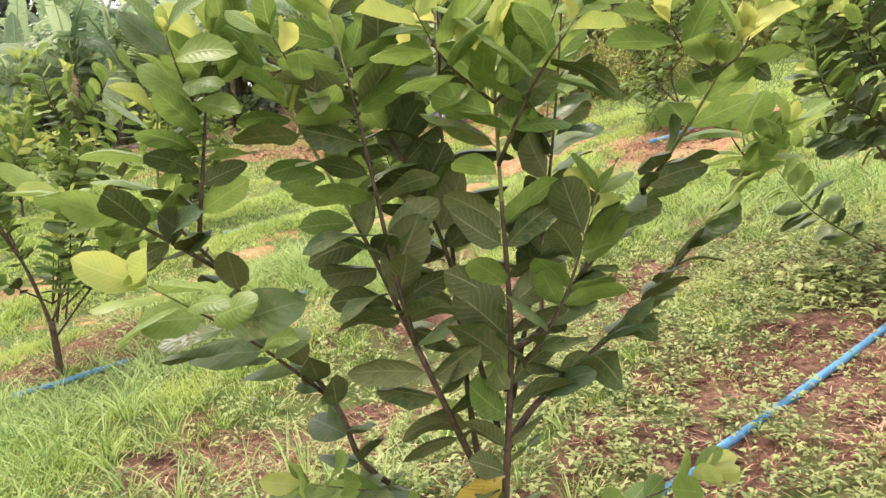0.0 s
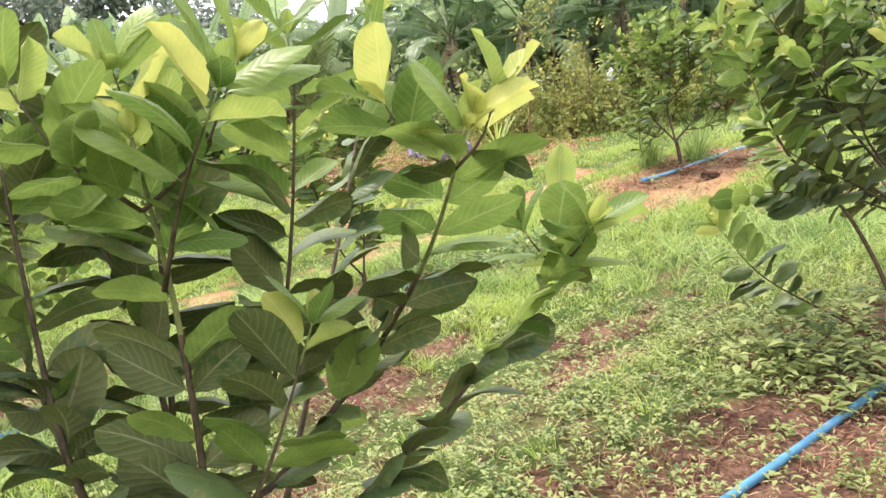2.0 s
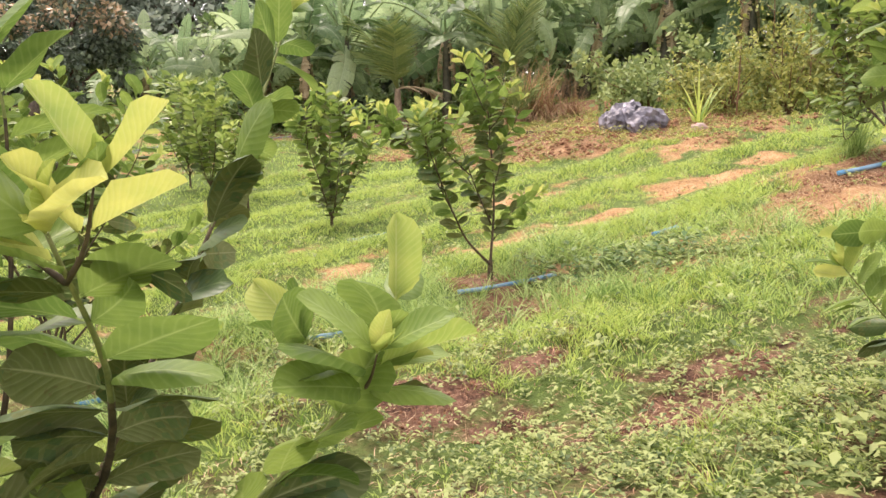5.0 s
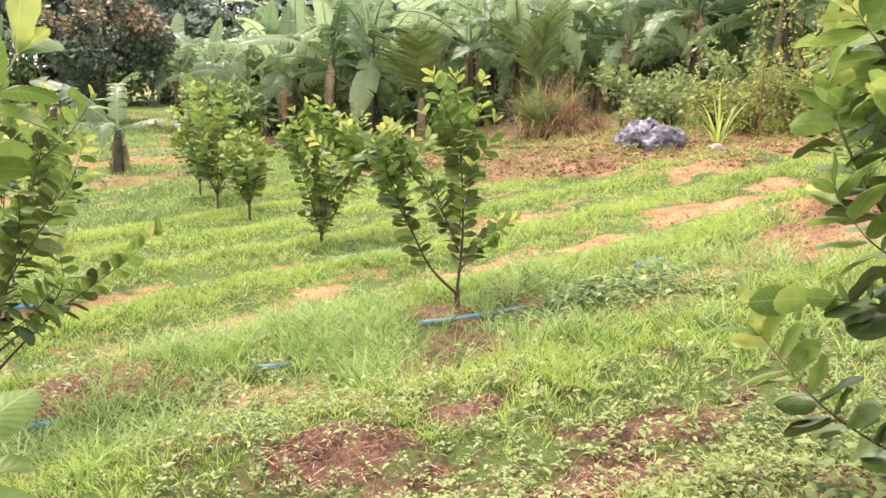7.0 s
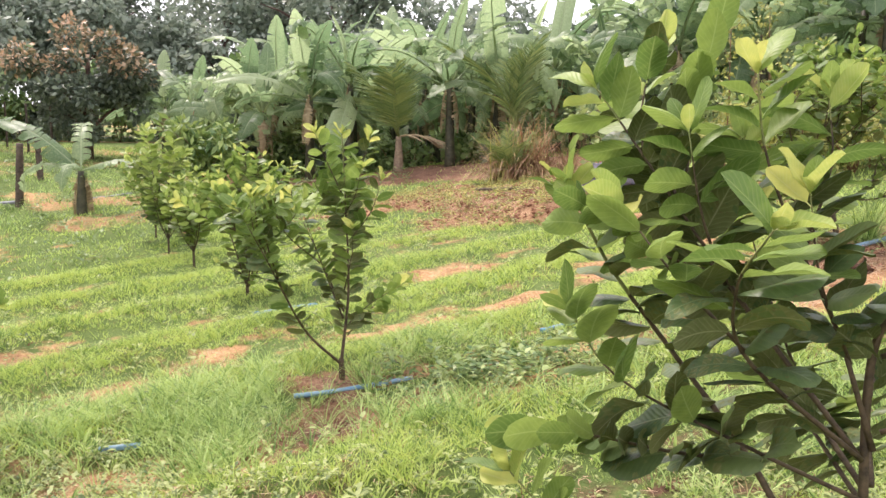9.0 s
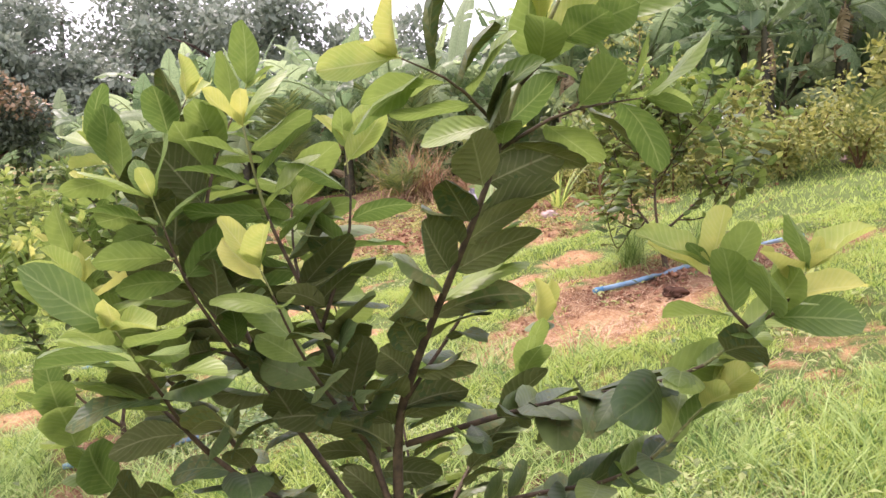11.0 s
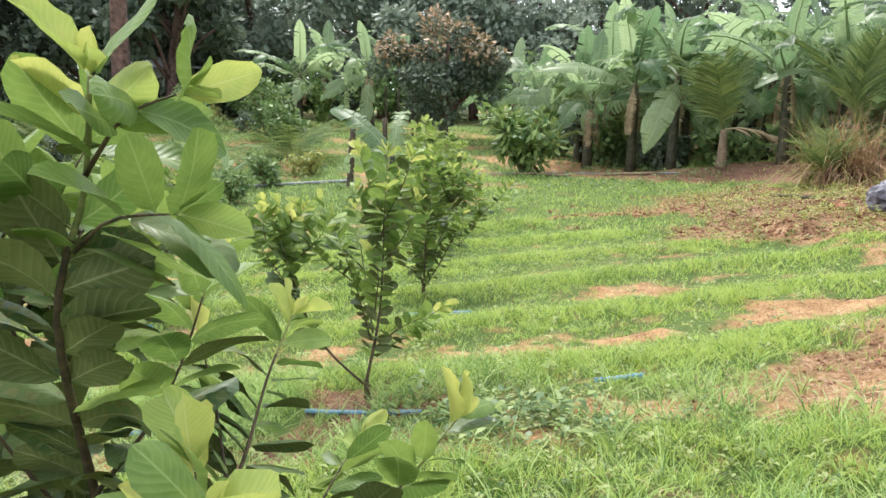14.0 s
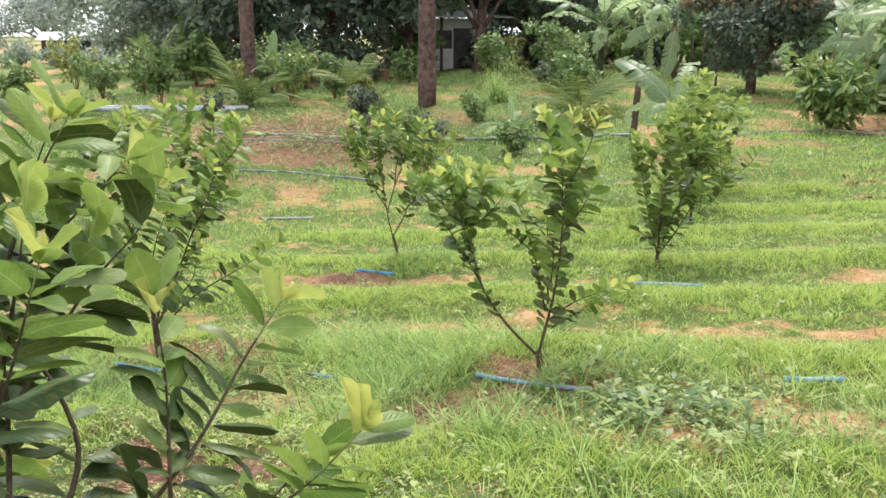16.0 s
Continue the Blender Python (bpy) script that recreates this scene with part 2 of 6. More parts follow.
def ground_material():
    """Red soil with tan dry litter, and short green growth where the 'cover' attribute says so."""
    m, n, l, b = material("orchard_ground", 0.95, 0.15)
    fine = noise_tex(n, l, 38, 6, rough=0.7)
    mid = noise_tex(n, l, 5, 5)
    broad = noise_tex(n, l, 0.7, 4)
    soil = ramp(n, [(0.30, (0.250, 0.130, 0.060)), (0.50, (0.500, 0.300, 0.140)), (0.74, (0.660, 0.480, 0.260))])
    mulch = ramp(n, [(0.30, (0.060, 0.032, 0.022)), (0.52, (0.205, 0.110, 0.070)), (0.78, (0.390, 0.250, 0.160))])
    ad = n.new("ShaderNodeMath")
    ad.operation = "MULTIPLY_ADD"
    ad.inputs[1].default_value, ad.inputs[2].default_value = 0.7, -0.05
    l.new(mid.outputs["Fac"], ad.inputs[0])
    ad2 = n.new("ShaderNodeMath")
    ad2.operation = "MULTIPLY_ADD"
    ad2.inputs[1].default_value = 0.9
    l.new(fine.outputs["Fac"], ad2.inputs[0])
    l.new(ad.outputs[0], ad2.inputs[2])
    sb = n.new("ShaderNodeMath")
    sb.operation = "SUBTRACT"
    sb.inputs[1].default_value = 0.25
    l.new(ad2.outputs[0], sb.inputs[0])
    l.new(sb.outputs[0], soil.inputs["Fac"])
    l.new(sb.outputs[0], mulch.inputs["Fac"])
    ma = n.new("ShaderNodeAttribute")
    ma.attribute_name = "mulch"
    both = n.new("ShaderNodeMix")
    both.data_type = "RGBA"
    l.new(ma.outputs["Fac"], both.inputs["Factor"])
    l.new(soil.outputs["Color"], both.inputs["A"])
    l.new(mulch.outputs["Color"], both.inputs["B"])
    # dark green: the shade between grass blades is put into this colour
    green = ramp(n, [(0.25, (0.050, 0.085, 0.022)), (0.75, (0.180, 0.250, 0.066))])
    mx2 = n.new("ShaderNodeMath")
    mx2.operation = "MULTIPLY_ADD"
    mx2.inputs[1].default_value = 0.5
    l.new(fine.outputs["Fac"], mx2.inputs[0])
    mh = n.new("ShaderNodeMath")
    mh.operation = "MULTIPLY"
    mh.inputs[1].default_value = 0.5
    l.new(broad.outputs["Fac"], mh.inputs[0])
    l.new(mh.outputs[0], mx2.inputs[2])
    l.new(mx2.outputs[0], green.inputs["Fac"])
    at = n.new("ShaderNodeAttribute")
    at.attribute_name = "cover"
    jit = n.new("ShaderNodeMath")
    jit.operation = "MULTIPLY_ADD"
    jit.inputs[1].default_value, jit.inputs[2].default_value = 1.8, -0.9
    l.new(mid.outputs["Fac"], jit.inputs[0])
    su = n.new("ShaderNodeMath")
    l.new(at.outputs["Fac"], su.inputs[0])
    l.new(jit.outputs[0], su.inputs[1])
    edge = ramp(n, [(0.30, (0, 0, 0)), (0.80, (1, 1, 1))])
    l.new(su.outputs[0], edge.inputs["Fac"])
    mix = n.new("ShaderNodeMix")
    mix.data_type = "RGBA"
    l.new(edge.outputs["Color"], mix.inputs["Factor"])
    l.new(both.outputs["Result"], mix.inputs["A"])
    l.new(green.outputs["Color"], mix.inputs["B"])
    l.new(mix.outputs["Result"], b.inputs["Base Color"])
    bump(n, l, b, ad2.outputs[0], 0.9, 0.05)
    return m


ground_mat = ground_material()

# ------------------------------------------------------------------ mesh helpers
rng = np.random.default_rng(7)


def unit(v):
    return v / max(np.linalg.norm(v), 1e-9)


def spline(points, count):
    """Catmull-Rom through the points."""
    p = np.array(points, float)
    p = np.vstack([2 * p[0] - p[1], p, 2 * p[-1] - p[-2]])
    out = []
    for t in np.linspace(0, len(p) - 3 - 1e-6, count):
        i, f = int(t), t - int(t)
        a, b, c, d = p[i:i + 4]
        out.append(0.5 * (2 * b + (c - a) * f + (2 * a - 5 * b + 4 * c - d) * f * f + (3 * b - a - 3 * c + d) * f ** 3))
    return np.array(out)


def tube(path, radii, sides=6):
    path = np.asarray(path, float)
    n = len(path)
    tang = np.gradient(path, axis=0)
    ref = np.array([0.31, 0.93, 0.2])
    verts, faces = [], []
    for i in range(n):
        t = unit(tang[i])
        u = unit(np.cross(t, ref if abs(t @ unit(ref)) < 0.95 else np.array([1.0, 0, 0])))
        v = np.cross(t, u)
        for k in range(sides):
            a = 2 * math.pi * k / sides
            verts.append(path[i] + radii[i] * (math.cos(a) * u + math.sin(a) * v))
    for i in range(n - 1):
        for k in range(sides):
            k2 = (k + 1) % sides
            faces.append((i * sides + k, i * sides + k2, (i + 1) * sides + k2, (i + 1) * sides + k))
    faces.append(tuple(range(sides - 1, -1, -1)))
    faces.append(tuple(range((n - 1) * sides, n * sides)))
    return verts, faces


def mesh_data(name, verts, faces, mats, smooth=True, uv=None, index=None):
    me = bpy.data.meshes.new(name)
    me.from_pydata([tuple(map(float, v)) for v in verts], [], [tuple(map(int, f)) for f in faces])
    for m in mats if isinstance(mats, (list, tuple)) else [mats]:
        me.materials.append(m)
    if smooth:
        me.polygons.foreach_set("use_smooth", [True] * len(me.polygons))
    if index is not None:
        me.polygons.foreach_set("material_index", index)
    if uv is not None:
        layer = me.uv_layers.new(name="UVMap")
        idx = np.zeros(len(me.loops), dtype=np.int32)
        me.loops.foreach_get("vertex_index", idx)
        layer.data.foreach_set("uv", np.asarray(uv, dtype=np.float32)[idx].ravel())
    me.update()
    return me


def raw_mesh(name, verts, quads, mat, uv=None):
    """A large mesh of quads straight from arrays."""
    verts, quads = np.asarray(verts, np.float32), np.asarray(quads, np.int32)
    me = bpy.data.meshes.new(name)
    k = quads.shape[1]
    me.vertices.add(len(verts))
    me.vertices.foreach_set("co", verts.ravel())
    me.loops.add(quads.size)
    me.loops.foreach_set("vertex_index", quads.ravel())
    me.polygons.add(len(quads))
    me.polygons.foreach_set("loop_start", np.arange(0, quads.size, k, dtype=np.int32))
    me.polygons.foreach_set("use_smooth", np.ones(len(quads), dtype=bool))
    me.materials.append(mat)
    if uv is not None:
        layer = me.uv_layers.new(name="UVMap")
        layer.data.foreach_set("uv", np.asarray(uv, np.float32)[quads.ravel()].ravel())
    me.update(calc_edges=True)
    me.validate()
    return me


def empty(name, place, label, category, group=""):
    ob = new(name)
    ob.empty_display_size = 0.2
    ob.location = place
    return tagged(ob, label, category, group)


def part(name, me, parent, label="", m=None):
    ob = new(name, me)
    ob.parent = parent
    if m is not None:
        ob.matrix_basis = m
    if label:
        tagged(ob, label)
    return ob


def axes_matrix(place, along, normal):
    x = unit(np.asarray(along, float))
    z = unit(np.asarray(normal, float) - (np.asarray(normal, float) @ x) * x)
    y = np.cross(z, x)
    m = Matrix.Identity(4)
    for i in range(3):
        m[i][0], m[i][1], m[i][2], m[i][3] = x[i], y[i], z[i], place[i]
    return m


# ------------------------------------------------------------------ ground
ROW = np.array([0.65, 0.76])        # the direction of the planting rows
ACROSS = np.array([-0.76, 0.65])


def step01(t):
    t = np.clip(t, 0, 1)
    return t * t * (3 - 2 * t)


def smax(a, b, k):
    return 0.5 * (a + b + np.sqrt((a - b) ** 2 + k * k))


def height(x, y):
    """The hillside: rising to the east, flattening in the dip, with a low mound under the mulch and a bank in front of the banana grove."""
    low = -0.62 + 0.7 * step01((y - 7) / 9) + 0.5 * step01((-x - 14) / 16)
    p = smax(0.12 * np.clip(x, -60, 30) + 0.06 * np.clip(y, -30, 40), low, 0.3) - 0.02
    p = p + 0.2 * step01((y + 0.6 * (x + 3.9) - 12.8) / 1.0) * np.exp(-((x + 3.6) / 3.4) ** 2) * step01((20.0 - y) / 3.0)
    p = p + 0.18 * np.exp(-((x - 1.3) / 1.9) ** 2 - ((y - 9.6) / 1.9) ** 2)
    return p + 0.35 * step01((y - 16.5) / 5) * step01((x + 14) / 4)


def ridge(x, y):
    """1 on the grassy ridges between the rows, 0 in the trodden strips."""
    u, v = x * ROW[0] + y * ROW[1], x * ACROSS[0] + y * ACROSS[1]
    w = v - 0.11 * (u - 4.6) + 0.10 * np.sin(u * 1.3 + v)
    return 0.5 + 0.5 * np.cos(3.45 * (w - 3.68))


def furrow(x, y):
    """Low ridges along the rows, and small lumps."""
    u = x * ROW[0] + y * ROW[1]
    near = np.exp(-((x + 2) / 14) ** 2 - ((y - 7) / 12) ** 2)
    return near * ((0.05 + 0.02 * np.sin(u * 0.8)) * (2 * ridge(x, y) - 1) + 0.012 * np.sin(x * 7.1 + y * 3.3) + 0.010 * np.sin(x * 3.7 - y * 8.3))


def gz(x, y):
    return float(height(x, y) + furrow(x, y))


# bare and mulched places: centre, half length along the row, half width across it
BARE = [(-0.68, 9.75, 0.62, 0.38), (-2.75, 9.9, 0.55, 0.26), (0.95, 8.45, 1.05, 0.62), (1.5, 9.8, 1.8, 0.62), (-1.13, 12.45, 0.75, 0.32), (-0.15, 11.0, 0.42, 0.2),
        (-1.22, 8.46, 0.28, 0.18), (-1.85, 7.6, 0.35, 0.2), (-1.35, 6.3, 0.6, 0.28), (-3.08, 6.6, 0.34, 0.15), (-3.28, 5.72, 0.3, 0.14), (-1.5, 2.45, 0.5, 0.3), (-5.1, 6.42, 0.6, 0.2), (-5.85, 5.4, 0.6, 0.25),
        (-2.94, 4.2, 0.7, 0.35), (-0.25, 6.36, 0.42, 0.24), (-1.07, 5.6, 0.7, 0.35), (0.1, 7.2, 0.6, 0.22), (-0.72, 3.95, 0.40, 0.22), (-0.45, 4.4, 0.22, 0.14), (0.5, 4.1, 0.35, 0.2),
        (0.55, 4.7, 0.3, 0.18), (-1.64, 4.8, 0.5, 0.22), (-6.2, 7.6, 0.6, 0.22), (1.25, 2.95, 1.2, 0.40), (-1.1, 2.4, 0.7, 0.3), (-0.1, 1.3, 0.7, 0.35), (1.85, 3.95, 0.6, 0.32),
        (-4.4, 13.2, 0.9, 0.3), (-6.9, 15.0, 1.6, 0.35)]
SOILS = [(-3.0, 14.9, 2.7, 2.3), (-5.6, 16.4, 2.8, 2.0), (-20.5, 5.9, 4.0, 4.0), (-9.5, 20.5, 6.0, 2.0), (-14.0, 19.6, 5.0, 1.5)]


def wobble(x, y):
    return 0.5 * np.sin(x * 2.3 + 1.7 * np.sin(y * 1.3)) * np.sin(y * 2.9 + 1.1 * np.sin(x * 1.9)) + 0.35 * np.sin(x * 6.1 + y * 2.2) * np.sin(y * 5.3 - x * 1.4)


def weedy(x, y):
    """Where broad-leaved weeds take over: round the row beside the walk."""
    v = (x - 1.2) * ACROSS[0] + (y - 3.0) * ACROSS[1]
    band = np.exp(-((v - 0.3) / 1.25) ** 2) * step01((4.6 - x * 0.4 - y * 0.55 + 0.6 * wobble(x, y)) / 1.2)
    band = band + 0.75 * np.exp(-((x + 1.7) / 1.4) ** 2 - ((y - 4.3) / 0.8) ** 2) * step01((wobble(x * 1.7, y * 1.7) + 0.5) / 0.5)
    spot = np.exp(-((x + 0.2) / 0.7) ** 2 - ((y - 6.7) / 0.5) ** 2) + 0.6 * np.exp(-((x + 4.5) / 1.4) ** 2 - ((y - 11.5) / 0.9) ** 2)
    return np.clip(band + spot, 0, 1)


def cover(x, y):
    """1 where grass stands thick, 0 on bare or mulched soil."""
    x, y = np.asarray(x, float), np.asarray(y, float)
    c = np.ones(np.broadcast(x, y).shape)
    w, w2 = wobble(x, y), wobble(x * 2.9 + 1.0, y * 2.9)
    for cx, cy, a, b in BARE:
        u = (x - cx) * ROW[0] + (y - cy) * ROW[1]
        v = (x - cx) * ACROSS[0] + (y - cy) * ACROSS[1]
        d = np.sqrt((u / a) ** 2 + (v / b) ** 2) + 0.45 * w + 0.65 * w2
        c = np.minimum(c, step01((d - 0.55) / 0.75))
    for cx, cy, a, b in SOILS:
        d = np.sqrt(((x - cx) / a) ** 2 + ((y - cy) / b) ** 2) + 0.3 * w
        c = np.minimum(c, step01((d - 0.8) / 0.35))
    u, v = x * ROW[0] + y * ROW[1], x * ACROSS[0] + y * ACROSS[1]
    rows = step01((v - 2.6) / 0.8) * step01((10.0 - v) / 1.2)
    c = c * (1 - 0.28 * rows * step01((0.36 - ridge(x, y)) / 0.3) * step01((wobble(u * 1.1, v * 1.3) + 0.05) / 0.35))
    c = c * (1 - 0.6 * weedy(x, y) * step01((wobble(x * 2.1, y * 2.1) + 0.3) / 0.5))
    c = c * (1 - 0.6 * step01((wobble(x * 0.31 + 2.0, y * 0.47) - 0.02) / 0.35) * step01((-x - 9.0) / 4.0))
    holes = wobble(x * 3.7 + 0.6, y * 3.9) * step01((9.5 - y) / 2.0)
    c = c * (1 - 0.6 * step01((holes - 0.16) / 0.2) * (1 - 0.75 * ridge(x, y)))
    spots = wobble(u * 0.75 + 3.1, v * 1.9 - 1.3)
    return c * (1 - 0.55 * step01((spots - 0.36) / 0.25) * (1 - 0.7 * ridge(x, y)))


def mulched(x, y):
    """1 where the bare soil is dark red-brown mulch, 0 where it is tan and strewn with straw."""
    x, y = np.asarray(x, float), np.asarray(y, float)
    v = x * ACROSS[0] + y * ACROSS[1]
    m = step01((3.9 - v) / 0.6) * step01((7.2 - y) / 0.8)
    m = np.maximum(m, np.exp(-(((x - 1.5) * 0.65 + (y - 9.7) * 0.76) / 1.6) ** 2 - (((y - 9.7) * 0.65 - (x - 1.5) * 0.76) / 0.5) ** 2))
    for cx, cy, s in ((-1.35, 6.1, 0.5), (-2.95, 3.9, 0.9), (-5.9, 5.5, 0.6), (-4.0, 15.8, 3.4), (-1.0, 5.5, 0.4), (-9.5, 20.5, 6.0), (-20.5, 5.9, 6.0)):
        m = np.maximum(m, np.exp(-((x - cx) ** 2 + (y - cy) ** 2) / s ** 2))
    return m


def build_ground():
    def axis(lo, hi, fine_lo, fine_hi, fine, coarse):
        a = list(np.arange(fine_lo, fine_hi, fine))
        s, x = fine, fine_hi
        while x < hi:
            a.append(x)
            s = min(s * 1.18, coarse)
            x += s
        s, x = fine, fine_lo
        while x > lo:
            s = min(s * 1.18, coarse)
            x -= s
            a.insert(0, x)
        return np.array(a)

    xs = axis(-900, 900, -13, 6, 0.11, 60)
    ys = axis(-900, 900, -2, 18, 0.11, 60)
    gx, gy = np.meshgrid(xs, ys, indexing="ij")
    z = height(gx, gy) + furrow(gx, gy)
    z += 0.02 * noise_grid(gx, gy) * (1.4 - cover(gx, gy))
    n, k = gx.shape
    ids = np.arange(n * k).reshape(n, k)
    quads = np.stack([ids[:-1, :-1], ids[1:, :-1], ids[1:, 1:], ids[:-1, 1:]], -1).reshape(-1, 4)
    me = raw_mesh("ground", np.stack([gx, gy, z], -1).reshape(-1, 3), quads, ground_mat)
    at = me.attributes.new("cover", "FLOAT", "POINT")
    at.data.foreach_set("value", cover(gx, gy).ravel().astype(np.float32))
    at = me.attributes.new("mulch", "FLOAT", "POINT")
    at.data.foreach_set("value", mulched(gx, gy).ravel().astype(np.float32))
    tagged(new("ground", me), "sloping orchard ground of red soil with patchy green grass", "ground", kind="structure")


def noise_grid(x, y):
    r = np.random.default_rng(3)
    out = np.zeros_like(x)
    for _ in range(14):
        a, f, p = r.uniform(0, 6.28), r.uniform(6, 26), r.uniform(0, 6.28)
        out += np.sin(f * (x * math.cos(a) + y * math.sin(a)) + p)
    return out / 5


build_ground()

# ------------------------------------------------------------------ guava trees


def leaf_mesh(name, mat, length, width, seed, young=False, cells=7, under=None):
    """A broad oblong blade: folded along the midrib, bowing to a blunt tip, with a wavy edge, a short stalk and a paler underside."""
    r = np.random.default_rng(seed)
    fold, droop, curl = r.uniform(0.12, 0.60), r.uniform(-0.02, 0.42), r.uniform(0.0, 0.85)
    ruffle, twist, sway = r.uniform(0.02, 0.10), r.normal(0, 0.42), r.normal(0, 0.07)
    if young:
        fold, droop, curl = r.uniform(0.3, 0.7), r.uniform(-0.22, 0.22), r.uniform(-0.4, 0.1)
    width = width * r.uniform(0.88, 1.12)
    verts, uv, faces, index = [], [], [], []
    cols = (-1.0, -0.55, 0.0, 0.55, 1.0)
    k = len(cols)
    phase, wob = r.uniform(0, 6), r.uniform(7, 11)
    for sheet in range(2 if under else 1):
        off = len(verts)
        for i in range(cells + 1):
            t = 0.5 * (i / cells + 0.5 - 0.5 * math.cos(math.pi * i / cells))
            w = width * 0.5 * (math.sin(math.pi * min(1, 0.04 + 0.93 * t ** 1.10)) ** 0.56) * (1.0 if 0 < i < cells else 0.3)
            a = twist * t
            for c in cols:
                side = abs(c)
                y = c * w * (1 + 0.05 * math.sin(t * wob * 1.7 + phase * 2 + c))
                z = fold * w * side ** 1.3 - curl * w * side ** 3
                z += ruffle * width * side * math.sin(t * wob + phase + (1.7 if c > 0 else 0)) - 0.0009 * sheet * (1 - 0.6 * side)
                y, z = y * math.cos(a) - z * math.sin(a), y * math.sin(a) + z * math.cos(a)
                verts.append((length * (t - 0.12 * abs(droop) * t * t) + 0.010, y + sway * length * t * t, z - droop * length * t * t))
                uv.append((t, 0.5 + 0.5 * c))
        for i in range(cells):
            for j in range(k - 1):
                q = (off + i * k + j, off + i * k + j + 1, off + (i + 1) * k + j + 1, off + (i + 1) * k + j)
                faces.append(q[::-1] if sheet else q)
                index.append(sheet)
    b = len(verts)
    s = 0.0022
    verts += [(-0.004, -s, 0), (-0.004, s, 0), (0.016, s, 0.001), (0.016, -s, 0.001)]
    uv += [(0, 0.5)] * 4
    faces.append((b, b + 1, b + 2, b + 3))
    index.append(0)
    return mesh_data(name, verts, faces, [mat, under] if under else mat, True, uv, index)


LEAVES_OLD = [leaf_mesh("leaf_dark", leaf_old, 0.155, 0.079, i, under=leaf_under) for i in range(14)]
LEAVES_MID = [leaf_mesh("leaf_green", leaf_mid, 0.150, 0.076, 20 + i) for i in range(10)]
LEAVES_NEW = [leaf_mesh("leaf_young", leaf_new, 0.125, 0.060, 40 + i, True) for i in range(7)]
LEAVES_FAR = [leaf_mesh("leaf_far", leaf_far_old, 0.16, 0.088, 70 + i, cells=4) for i in range(7)]
LEAF_SICK = leaf_mesh("leaf_yellow", leaf_sick, 0.15, 0.07, 60)
LIGHTWARD = np.array([-0.26, 0.38, 0.88])       # the way the leaves turn their faces


